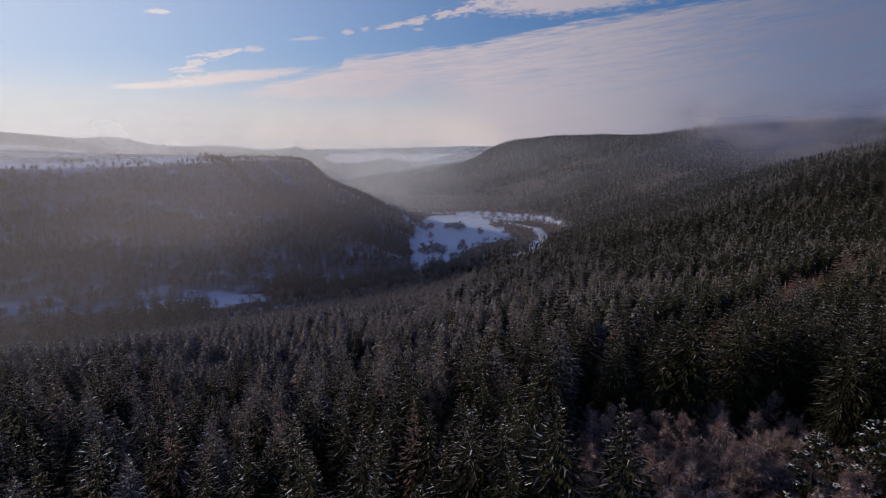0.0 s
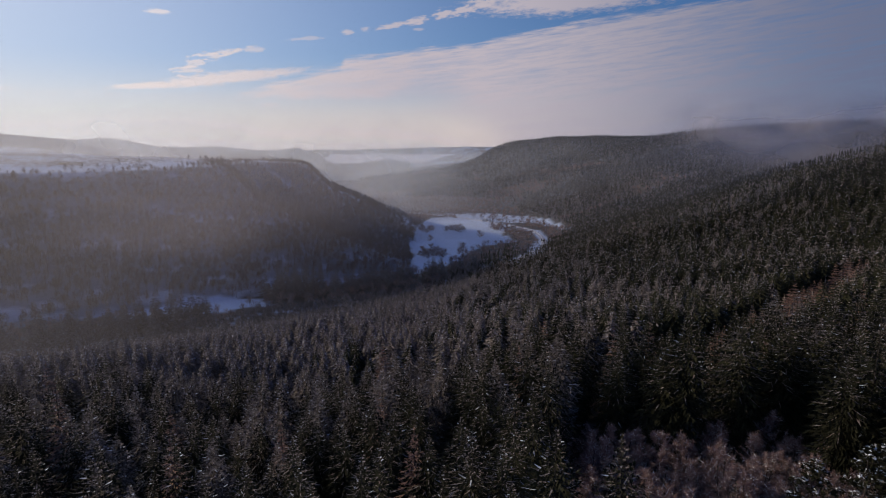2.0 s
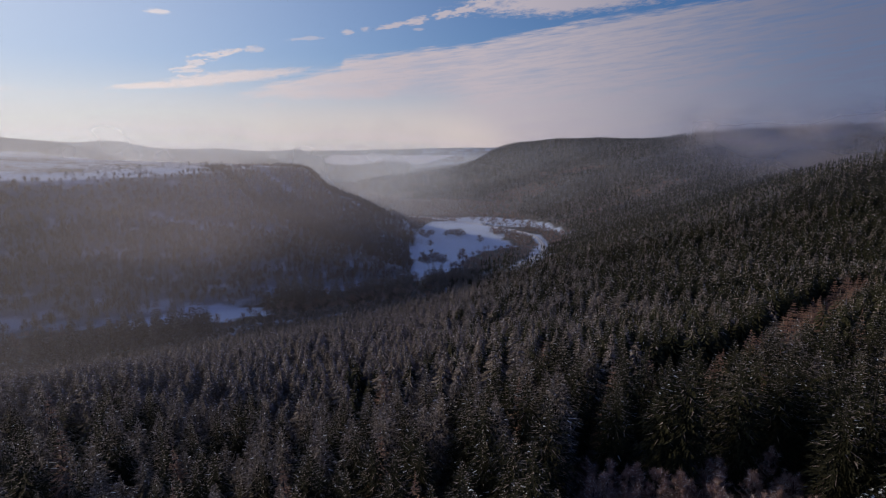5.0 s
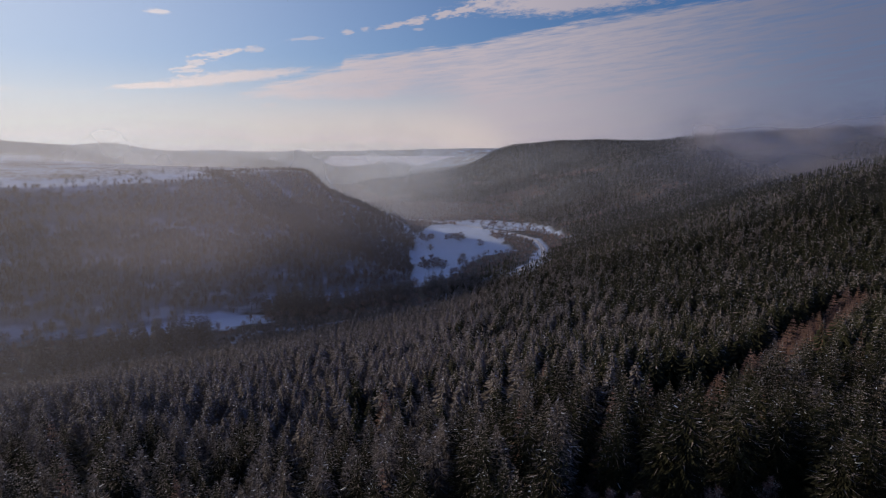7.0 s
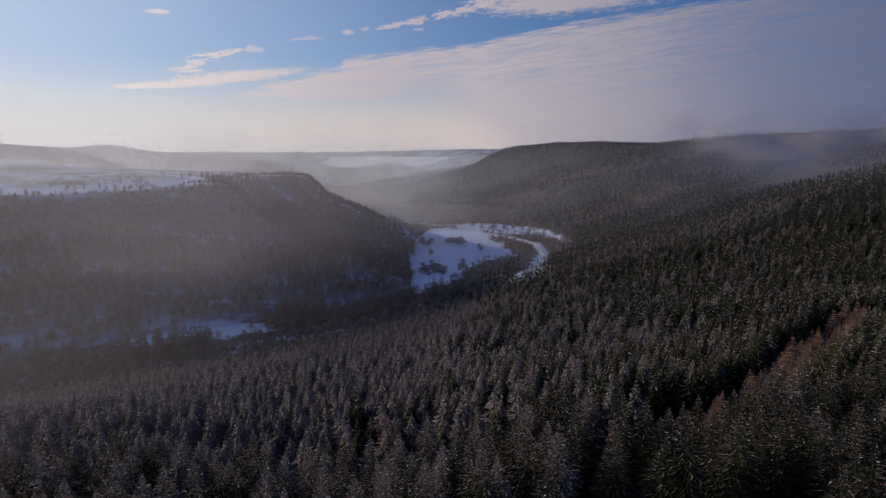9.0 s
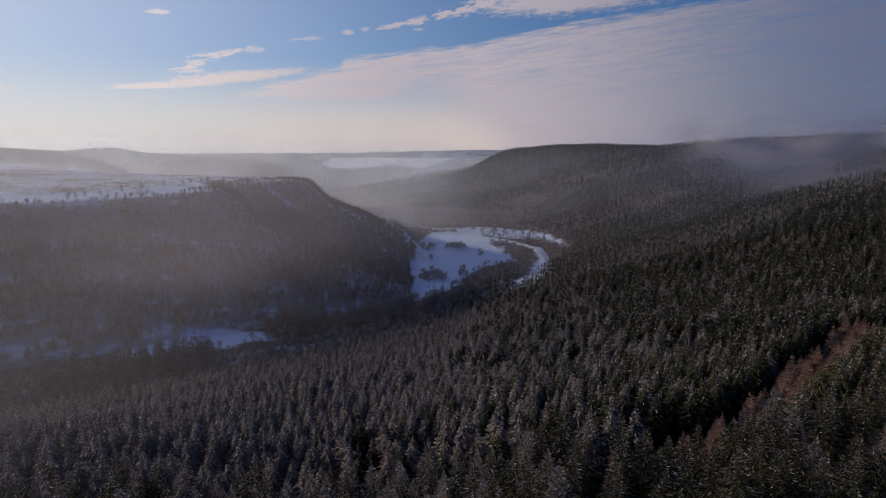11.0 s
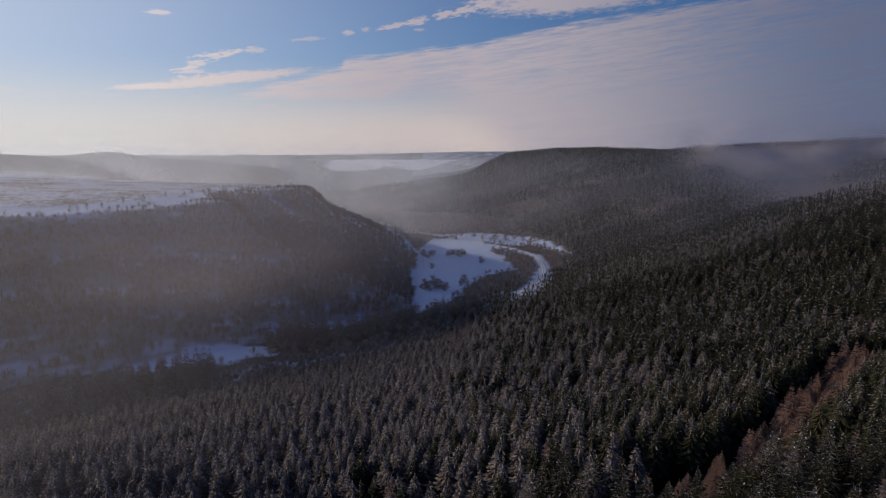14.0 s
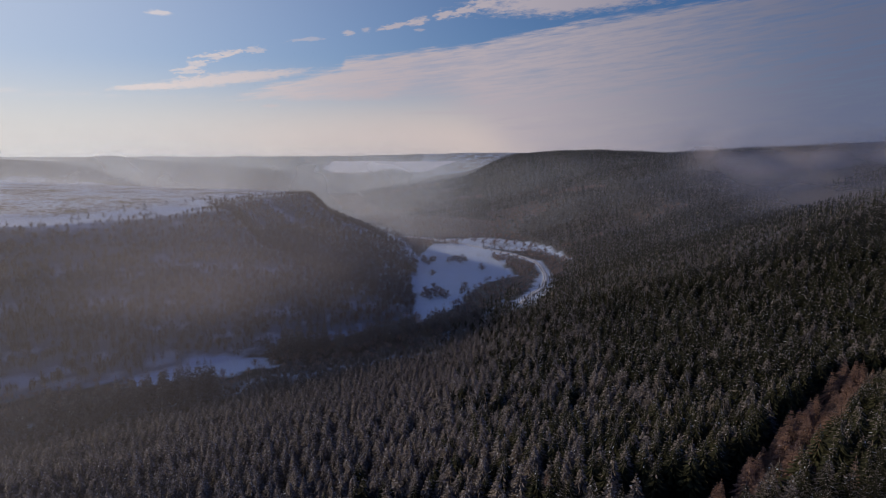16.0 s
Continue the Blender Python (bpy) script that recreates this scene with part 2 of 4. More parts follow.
ROAD = road_material()
WALL = plain_material("limewash", (0.62, 0.6, 0.55), (0.78, 0.76, 0.71), 0.9, 0.85, 0.2)
SLATE = plain_material("slate", (0.05, 0.052, 0.06), (0.11, 0.11, 0.12), 2.0, 0.7, 0.3)
DARK = plain_material("window_glass", (0.015, 0.017, 0.02), (0.03, 0.033, 0.04), 1.0, 0.15)
TIMBER = plain_material("timber", (0.1, 0.06, 0.035), (0.18, 0.11, 0.06), 2.0, 0.8, 0.3)

# ---- the lie of the land ----
def step(a, b, x):
    t = np.clip((x - a) / (b - a), 0, 1)
    return t * t * (3 - 2 * t)


VALLEY = [(-900, -90), (-520, 140), (-310, 290), (-190, 365), (-120, 415), (-45, 480), (0, 550), (15, 690), (45, 880), (10, 1080), (-60, 1250), (-130, 1400), (-290, 1840), (-400, 2400), (-490, 3200), (-550, 4900)]
FOOT = [(-900, 10), (-560, 190), (-330, 325), (-215, 400), (-140, 450), (-70, 505), (-30, 560), (-38, 690), (-38, 900), (-65, 1050), (-110, 1230), (-180, 1400), (-350, 1840), (-460, 2400), (-560, 3200), (-640, 4900)]
MEADOW = [(-27, 540), (-37, 679), (-40, 780), (-40, 912), (-20, 1045), (40, 1060), (67, 1000), (105, 936), (83, 845), (95, 777), (52, 737), (21, 653), (8, 600)]
UPPER_MEADOW = [(-5, 1088), (60, 1120), (110, 1095), (150, 1040), (172, 960), (190, 856), (168, 915), (148, 968), (108, 975), (67, 1012), (40, 1045)]
LOW_FIELD = [(-224, 388), (-210, 403), (-203, 418), (-189, 432), (-165, 440), (-138, 443), (-126, 420), (-150, 407), (-177, 399), (-205, 385)]
SPUR = [(-50, 900), (-58, 945), (-92, 1015), (-135, 1100), (-112, 1105), (-82, 1040), (-62, 985), (-44, 940)]
LANE = [(75, 590), (98, 650), (119, 721), (131, 787), (130, 879), (97, 946), (52, 1012), (-5, 1081), (-70, 1130)]


def inside(ring, x, y):
    """Whether each place lies within the ring."""
    odd = np.zeros(np.shape(x), bool)
    for (ax, ay), (bx, by) in zip(ring, ring[1:] + ring[:1]):
        odd ^= ((ay > y) != (by > y)) & (x < (bx - ax) * (y - ay) / (by - ay + 1e-9) + ax)
    return odd


def along(line, x, y):
    """Distance from a broken line: positive on its right."""
    best, side = np.full(np.shape(x), 1e9), np.ones(np.shape(x))
    for (ax, ay), (bx, by) in zip(line, line[1:]):
        dx, dy = bx - ax, by - ay
        s = np.clip(((x - ax) * dx + (y - ay) * dy) / (dx * dx + dy * dy), 0, 1)
        ex, ey = x - ax - s * dx, y - ay - s * dy
        d = np.hypot(ex, ey)
        side = np.where(d < best, np.where(dx * ey - dy * ex < 0, 1, -1), side)
        best = np.minimum(d, best)
    return best * side


def waves(x, y, size, seed):
    """Gentle uneven relief between -1 and 1."""
    r = np.random.default_rng(seed)
    total = 0
    for k in range(5):
        a, p, f = r.uniform(0, 6.28), r.uniform(0, 6.28), (0.7 + 0.35 * k) * 6.28 / size
        total = total + np.sin((x * np.cos(a) + y * np.sin(a)) * f + p)
    return total / 5


def left_flank(x, y):
    """How far a place lies beyond the foot of the left flank."""
    l = -along(FOOT, x, y)
    return l + (14 * step(760, 920, y) - 30 * step(530, 720, y) * (1 - step(690, 900, y))) * step(0, 100, l)


def land(x, y):
    """Height of the ground in metres."""
    x, y = np.asarray(x, float), np.asarray(y, float)
    d, l = along(VALLEY, x, y), np.maximum(left_flank(x, y), 0)
    flat = step(600, 760, y) * (1 - step(1060, 1190, y))
    floor = -29 - 9 * step(430, 800, y) - 9 * step(1300, 2000, y)
    r = np.maximum(d - 44 - 80 * flat, 0)
    rise = 0.185 + 0.10 * step(280, 640, y) * step(80, 264, x) + 0.04 * step(288, 344, x) * step(512, 640, y) - 0.035 * step(1200, 1840, y)
    rise = rise + 0.05 * step(496, 720, y) * (1 - step(1040, 1440, y)) * step(120, 320, x)
    top = 176 - 36 * step(1200, 1840, y) - 48 * step(1840, 3360, y)
    right = 0.5 * np.minimum(r * rise, top) + 0.5 * top * (1 - np.exp(-r * rise / top))
    end = step(950, 1230, y) * (1 - step(1900, 2300, y)) * (1 - step(250, 620, l))
    tall = 98 + 3 * np.sin(x / 136) + 10 * step(520, 680, y) * (1 - 0.5 * step(800, 930, y)) * (1 - step(930, 1300, y)) - 22 * step(2000, 3400, y)
    left = tall * (np.minimum(l, 150) * 0.0042 + 0.31 * step(138, 180, l) + 0.06 * step(160, 260, l)) * (1 - end)
    crest = np.interp(y, (700, 1000, 1126, 1440, 1700, 2350, 2700, 3700), (0, 34, 45, 36, 54, 30, 15, 0))
    moor = crest * np.exp(-((x + 850) / np.where(x > -850, 190, 420)) ** 2)
    dip = 22 * np.exp(-((x - 456) / 144) ** 2 - ((y - 680) / 136) ** 2)
    spur = 26 * np.exp(-((x - 420) / 130) ** 2 - ((y - 500) / 110) ** 2)
    bench = 26 * step(1450, 1900, y) * (1 - step(2150, 2700, y)) * step(40, 190, x) * (1 - step(420, 900, x))
    near = (1 - step(150, 260, y)) * (1 + 5 * step(-30, -90, x))
    knoll = 44 * np.exp(-((y - 3000) / 210) ** 2) * step(-120, -270, x) * step(-900, -640, x)
    rough = waves(x, y, 208, 3) * 4 * step(48, 240, np.abs(d)) * (1 - step(150, 200, l)) + waves(x, y, 48, 4) * 0.65
    far = -46 + (98 + 24 * step(-1000, 250, x) + 5 * waves(x, y, 720, 9)) * step(3900, 4600, y)
    return np.maximum(floor + right + left + moor + spur + bench + near + knoll + rough - dip, far)


def glades(x, y):
    """Snowy gaps in the broadleaf wood, 0 or 1."""
    low = 1 - step(20, 70, left_flank(x, y))
    high = step(95, 125, left_flank(x, y)) * (1 - step(150, 165, left_flank(x, y))) * (1 - step(560, 680, y))
    return (waves(x, y, 56, 91) + 0.5 * waves(x, y, 20, 92) > 0.5 - 0.28 * low - 0.1 * high - 0.5 * step(820, 900, y) * (x > -0.2 * y)).astype(float)


def open_field(x, y):
    """Whether a place lies in one of the snowy fields or on the lane."""
    wx, wy = x + 5 * waves(x, y, 56, 31), y + 9 * waves(x, y, 64, 32)
    rings = inside(MEADOW, wx, wy) | inside(UPPER_MEADOW, wx, wy) | inside(LOW_FIELD, wx, wy) | inside(SPUR, wx, wy)
    return rings | (np.abs(along(LANE, x, y)) < 8 + 5 * (y < 760))


def far_moor(x, y):
    """Heather beyond the snowfield on the plateau."""
    return step(-30, 130, y - 937 - 0.72 * (x + 680) + 40 * waves(x, y, 300, 33)) * (x < -150)


def cover(x, y):
    """What grows there: spruce wood, broadleaf wood, russet scrub, open heath; each 0 to 1."""
    x, y = np.asarray(x, float), np.asarray(y, float)
    d, l = along(VALLEY, x, y), left_flank(x, y)
    uneven, broad = waves(x, y, 72, 7), waves(x, y, 320, 8)
    from_here = 25 - 18 * step(-40, -120, x) * (1 - step(560, 640, y)) + 95 * step(560, 770, y) * (1 - step(1200, 1520, y)) + 24 * step(1520, 1920, y)
    spruce = step(0, 16, d + 16 * uneven - from_here) * (1 - step(2640, 2880, y))
    russet = (1 - spruce) * (l < 0) * (1 - step(2080, 2400, y))
    russet = np.maximum(russet, (broad + 0.5 * uneven > 0.25) * step(840, 1040, y) * (d > 0) * (d < 336) * (1 - step(2080, 2400, y)))
    rim = 178 + 9 * uneven + 16 * step(570, 680, y) * (1 - step(860, 960, y))
    bare = (1 - step(rim - 7, rim + 7, l)) * (l >= 0) * (1 - step(1216, 1360, y)) * (1 - russet)
    heath = np.clip(0.55 * step(195, 232, l) + far_moor(x, y) + 0.7 * (1 - spruce) * (d > 16) + step(1200, 1360, y) * (d < 48), 0, 1) * np.where(open_field(x, y), np.where(inside(UPPER_MEADOW, x, y), 0.3, 0.12), 1)
    clear = ~open_field(x, y)
    return spruce * (1 - russet) * clear, bare * clear, russet * clear, heath


def sheet(name, xs, ys, height, mat, kind_label, category):
    X, Y = np.meshgrid(xs, ys)
    Z = height(X, Y)
    n, m = len(xs), len(ys)
    mesh = bpy.data.meshes.new(name)
    i = (np.arange(m - 1)[:, None] * n + np.arange(n - 1)[None, :]).ravel()
    fill(mesh, np.column_stack([X.ravel(), Y.ravel(), Z.ravel()]), np.column_stack([i, i + 1, i + n + 1, i + n]))
    mesh.materials.append(mat)
    mesh.polygons.foreach_set("use_smooth", np.ones(len(mesh.polygons), bool))
    return tagged(new(name, mesh), kind_label, category, kind="structure"), X.ravel(), Y.ravel()


def fill(mesh, verts, faces, slots=None):
    """Loads arrays into a mesh: faces are rows of three or four corners."""
    k = faces.shape[1]
    mesh.vertices.add(len(verts))
    mesh.vertices.foreach_set("co", np.ascontiguousarray(verts, np.float32).ravel())
    mesh.loops.add(faces.size)
    mesh.loops.foreach_set("vertex_index", np.ascontiguousarray(faces, np.int32).ravel())
    mesh.polygons.add(len(faces))
    mesh.polygons.foreach_set("loop_start", np.arange(0, faces.size, k, dtype=np.int32))
    if slots is not None:
        mesh.polygons.foreach_set("material_index", np.ascontiguousarray(slots, np.int32))
    mesh.update(calc_edges=True)


def graded(ends, start, fine, growth):
    """Steps from start outwards to both ends: fine in the middle, growing."""
    up, step_size, v = [start], fine, start
    while v < ends[1]:
        v += step_size
        step_size *= growth
        up.append(min(v, ends[1]))
    down, step_size, v = [], fine, start
    while v > ends[0]:
        v -= step_size
        step_size *= growth
        down.append(max(v, ends[0]))
    return np.array(down[::-1] + up)


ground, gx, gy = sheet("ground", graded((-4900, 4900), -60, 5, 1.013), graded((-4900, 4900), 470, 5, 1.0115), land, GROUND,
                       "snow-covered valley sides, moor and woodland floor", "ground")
g_spruce, g_bare, g_russet, g_heath = cover(gx, gy)
g_forest = step(90, 120, along(VALLEY, gx, gy)) * ~open_field(gx, gy) * (gy < 2500)
for key, values in (("wood", np.maximum.reduce([g_spruce, (0.68 - 0.4 * glades(gx, gy)) * g_bare, g_russet, g_forest, 0.9 * far_moor(gx, gy)])), ("heath", g_heath)):
    a = ground.data.attributes.new(key, "FLOAT", "POINT")
    a.data.foreach_set("value", values.astype(np.float32))


def smooth_line(points, steps):
    """Points along a rounded curve through the given ones."""
    p = np.array([points[0], *points, points[-1]], float)
    out = []
    for a, b, c, e in zip(p, p[1:], p[2:], p[3:]):
        for t in np.arange(steps) / steps:
            out.append(0.5 * (2 * b + (c - a) * t + (2 * a - 5 * b + 4 * c - e) * t * t + (3 * b - a - 3 * c + e) * t ** 3))
    return np.array(out)


def build_lane():
    line = smooth_line(LANE, 14)
    ahead = np.gradient(line, axis=0)
    side = np.column_stack([ahead[:, 1], -ahead[:, 0]]) / np.linalg.norm(ahead, axis=1)[:, None]
    cols = np.linspace(-1, 1, 7)
    P = line[:, None, :] + side[:, None, :] * cols[None, :, None] * 4.4
    Z = np.max(land(P[..., 0], P[..., 1]), axis=1, keepdims=True) + 0.35 - 0.12 * cols[None, :] ** 2
    Z = np.broadcast_to(Z, P.shape[:2]).copy()
    Z[:, [0, -1]] -= 1.2
    n, m = len(cols), len(line)
    i = (np.arange(m - 1)[:, None] * n + np.arange(n - 1)[None, :]).ravel()
    mesh = bpy.data.meshes.new("road")
    fill(mesh, np.dstack([P, Z]).reshape(-1, 3), np.column_stack([i, i + 1, i + n + 1, i + n]))
    mesh.materials.append(ROAD)
    a = mesh.attributes.new("across", "FLOAT", "POINT")
    a.data.foreach_set("value", np.tile(cols, m).astype(np.float32))
    tagged(new("road", mesh), "narrow snow-covered valley road with wheel tracks", "road", kind="structure")


build_lane()


# ---- haze and mist ----
def veil(name, mat, path, bottom, top, fade, label, rows=24, wave=18.0, seed=0):
    """An upright, wavy curtain of mist along a path; fade(s, h) thins it out along its length and height, both 0 to 1."""
    n, m = len(path), rows
    S, H = np.meshgrid(np.linspace(0, 1, n), np.linspace(0, 1, m))
    X, Y = np.tile(path[:, 0], (m, 1)), np.tile(path[:, 1], (m, 1))
    Z = bottom + (top - bottom) * H
    Y = Y + wave * waves(X + Z * 0.8, Z * 2.2 + Y, 240, 50 + seed)
    i = (np.arange(m - 1)[:, None] * n + np.arange(n - 1)[None, :]).ravel()
    mesh = bpy.data.meshes.new(name)
    fill(mesh, np.dstack([X, Y, Z]).reshape(-1, 3), np.column_stack([i, i + 1, i + n + 1, i + n]))
    mesh.polygons.foreach_set("use_smooth", np.ones(len(mesh.polygons), bool))
    mesh.materials.append(mat)
    a = mesh.attributes.new("rim", "FLOAT", "POINT")
    a.data.foreach_set("value", np.clip(fade(S, H), 0, 1).ravel().astype(np.float32))
    return tagged(new(name, mesh), label, "mist", kind="stuff")


def arc(radius, a0, a1, n=60):
    a = np.radians(np.linspace(a0, a1, n))
    return np.column_stack([radius * np.sin(a), radius * np.cos(a)])


HAZES = ((160, 0.1, -60, -6, 0, 160), (200, 0.16, -60, -4, 0, 160), (260, 0.3, -60, 4, 0, 160), (330, 0.32, -60, 8, 0, 160), (400, 0.34, -60, 12, 0, 150), (470, 0.34, -60, 14, 0, 150), (540, 0.4, -52, 50, 0.3, 150),
         (610, 0.4, -52, 50, 0.3, 150), (690, 0.42, -52, 50, 0.3, 150), (800, 0.45, -52, 50, 0.35, 150), (950, 0.5, -52, 50, 0.45, 150), (1000, 0.9, -52, 50, 0.8, 170), (1120, 1.3, -52, 50, 0.82, 190),
         (1450, 1.3, -52, 50, 0.8, 150), (2300, 1.1, -52, 50, 0.7, 135), (3050, 0.6, -52, 50, 0.3, 130))
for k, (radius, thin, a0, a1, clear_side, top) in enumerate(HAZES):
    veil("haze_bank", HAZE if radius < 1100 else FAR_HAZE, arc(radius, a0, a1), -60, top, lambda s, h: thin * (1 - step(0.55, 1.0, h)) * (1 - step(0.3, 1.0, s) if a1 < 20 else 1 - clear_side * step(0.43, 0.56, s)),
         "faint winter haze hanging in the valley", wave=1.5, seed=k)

# ---- trees ----
NEEDLE, SNOWY, WOODY, FROST = 0, 1, 2, 3


class Shape:
    """Triangles gathered with a material slot each."""

    def __init__(self):
        self.v, self.f, self.s = [], [], []

    def tri(self, a, b, c, slot):
        n = len(self.v)
        self.v += [a, b, c]
        self.f.append((n, n + 1, n + 2))
        self.s.append(slot)

    def tube(self, a, b, ra, rb, sides, slot):
        a, b = np.array(a), np.array(b)
        axis = (b - a) / np.linalg.norm(b - a)
        u = np.cross(axis, (0.31, 0.17, 0.93))
        u /= np.linalg.norm(u)
        w = np.cross(axis, u)
        for k in range(sides):
            p, q = 2 * math.pi * k / sides, 2 * math.pi * (k + 1) / sides
            dp, dq = u * math.cos(p) + w * math.sin(p), u * math.cos(q) + w * math.sin(q)
            self.tri(a + dp * ra, a + dq * ra, b + dq * rb, slot)
            if rb > 0.001:
                self.tri(a + dp * ra, b + dq * rb, b + dp * rb, slot)

    def arrays(self):
        return np.array(self.v, float), np.array(self.f, int), np.array(self.s, int)


def spruce_shape(seed, height, radius, whorls, per, pieces, snow, trunk_sides, crown_from=0.15, frost=0.75, spray=0.13, line=0.07, rime=0.0, lit_rime_from=0.35, curl=0.16):
    """A spruce: whorls of drooping boughs, each a row of dark sprays hanging either side of its spine, with rime or
    snow lying along the spine. Rime thickens upwards, which also paints in the sunlit top.
    """
    r = random.Random(seed)
    s = Shape()
    s.tube((0, 0, -0.5), (0, 0, height * 0.97), height * 0.013, 0.02, trunk_sides, WOODY)
    for i in range(whorls):
        t = (i + 0.5 + r.uniform(-0.25, 0.25)) / whorls
        z0 = height * (crown_from + (1.0 - crown_from) * t)
        reach = radius * min(1.0, 0.03 + (height / 23) * (1 - crown_from) * (1 - t) / 0.42) * (0.85 if t < 0.15 else 1.0)
        for k in range(per):
            a = 2 * math.pi * (k + r.uniform(-0.4, 0.4)) / per + i * 1.3
            L = reach * r.uniform(0.74, 1.14)
            rise, fall = r.uniform(-0.02, 0.12) + 0.3 * t * t, r.uniform(0.26, 0.46) * (1.2 - 0.6 * t)
            ca, sa = math.cos(a), math.sin(a)

            def spine(q, side=0.0, drop=0.0):
                return (ca * L * q - sa * side, sa * L * q + ca * side, z0 + L * (rise * q - fall * q * q + curl * q ** 4) - drop)

            width = L * r.uniform(0.8, 1.2) * spray + 0.12
            for p in range(pieces):
                q0, q1 = p / pieces, (p + 1) / pieces
                wide = width * (0.6 + 0.9 * q0) * (1.15 - q0 * 0.7)
                for side in (-1, 1):
                    e = r.uniform(0.7, 1.3)
                    pale = q1 > 0.5 and r.random() < rime * float(step(lit_rime_from, lit_rime_from + 0.45, t))
                    base = q0 + (q1 - q0) * (0.5 if pieces > 3 else 0.7 if pieces > 1 else 1.0)
                    s.tri(spine(q0), spine(base), spine(q1 + (0.06 + 0.1 / pieces) * e, side * wide * e, r.uniform(0.2, 0.75) * wide * e + 0.03), FROST if pale else NEEDLE)
                if pieces > 3 and p > 1 and r.random() < 0.35:
                    side = r.uniform(-0.4, 0.4) * wide
                    s.tri(spine(q0, side), spine(q1, side), spine((q0 + q1) / 2, side * 1.4, r.uniform(0.3, 0.8)), NEEDLE)
            pick = r.random()
            if pick < frost * (0.12 + 0.88 * float(step(lit_rime_from, lit_rime_from + 0.4, t))):
                slot = SNOWY if pick < snow else FROST
                w, start, stop = line * r.uniform(0.7, 1.4) * (1.5 if slot == SNOWY else 1.0), r.uniform(0.35, 0.65), r.uniform(0.9, 1.06)
                mid = (start + stop) / 2
                s.tri(spine(start, -w, -0.05), spine(start, w, -0.05), spine(mid, w * 0.8, -0.06), slot)
                if pieces > 3:
                    s.tri(spine(start, -w, -0.05), spine(mid, w * 0.8, -0.06), spine(mid, -w * 0.8, -0.06), slot)
                    s.tri(spine(mid, -w * 0.8, -0.06), spine(mid, w * 0.8, -0.06), spine(stop, 0, -0.05), slot)
    s.tri((-0.07, 0, height * 0.95), (0.07, 0, height * 0.95), (0, 0, height * 1.02), NEEDLE)
    return s.arrays()


def spike_shape(seed, height, radius, whorls, per, snow):
    """A spruce seen from far off: one drooping spray a bough."""
    r = random.Random(seed)
    s = Shape()
    for i in range(whorls):
        t = (i + r.random()) / whorls
        z0, reach = height * (0.2 + 0.8 * t), radius * min(1.0, 0.1 + (1 - t) / 0.7)
        for k in range(per):
            a = 2 * math.pi * (k + r.uniform(-0.4, 0.4)) / per + i * 1.1
            L, half = reach * r.uniform(0.7, 1.2), 1.9 / per
            s.tri((0.4 * L * math.cos(a - half), 0.4 * L * math.sin(a - half), z0 + 0.5), (0.4 * L * math.cos(a + half), 0.4 * L * math.sin(a + half), z0 + 0.5),
                  (L * math.cos(a), L * math.sin(a), z0 - L * r.uniform(0.3, 0.8)), FROST if r.random() < snow else NEEDLE)
    s.tri((-0.5, 0, height * 0.8), (0.5, 0, height * 0.8), (0, 0, height * 1.05), NEEDLE)
    s.tri((0, -0.5, height * 0.8), (0, 0.5, height * 0.8), (0, 0, height * 1.05), NEEDLE)
    return s.arrays()


def tier_shape(seed, height, radius, whorls, per, rime, lit_rime_from, crown_from, lines=0.0):
    """A spruce seen from some way off: tiers of overlapping boughs that widen outwards and droop, the upper ones rimed,
    also to paint in the sunlit top.
    """
    r = random.Random(seed)
    s = Shape()
    s.tri((-0.16, 0, 0), (0.16, 0.1, 0), (0, 0, height * 0.9), WOODY)
    for i in range(whorls):
        t = (i + 0.5 + r.uniform(-0.3, 0.3)) / whorls
        z0 = height * (crown_from + (1 - crown_from) * t)
        reach = radius * min(1.0, 0.05 + 1.25 * (1 - t))
        chance = rime * float(step(lit_rime_from, lit_rime_from + 0.45, t))
        for k in range(per):
            a = 2 * math.pi * (k + r.uniform(-0.45, 0.45)) / per + i * 1.9
            L, half = reach * r.uniform(0.72, 1.16), 2.1 / per * r.uniform(0.7, 1.2)
            drop = L * r.uniform(0.08, 0.42)
            tip, back = (L * math.cos(a), L * math.sin(a), z0 - drop), L * r.uniform(0.55, 0.8)
            left = (back * math.cos(a - half), back * math.sin(a - half), z0 - drop * r.uniform(0.8, 1.2))
            right = (back * math.cos(a + half), back * math.sin(a + half), z0 - drop * r.uniform(0.8, 1.2))
            root = (0.1 * math.cos(a), 0.1 * math.sin(a), z0 + 0.06 * L)
            slot = FROST if r.random() < chance else NEEDLE
            s.tri(root, left, tip, slot)
            s.tri(root, tip, right, NEEDLE if r.random() < 0.5 else slot)
            if r.random() < lines * float(step(lit_rime_from, lit_rime_from + 0.4, t)):
                w = r.uniform(0.06, 0.13)
                mid = (0.6 * L * math.cos(a), 0.6 * L * math.sin(a), z0 - 0.52 * drop + 0.12)
                s.tri((mid[0] - w * math.sin(a), mid[1] + w * math.cos(a), mid[2]), (mid[0] + w * math.sin(a), mid[1] - w * math.cos(a), mid[2]), (tip[0], tip[1], tip[2] + 0.08), SNOWY if r.random() < 0.12 else FROST)
    s.tri((-0.1, 0, height * 0.95), (0.1, 0.02, height * 0.95), (0, 0, height * 1.04), FROST if r.random() < 0.3 else NEEDLE)
    return s.arrays()


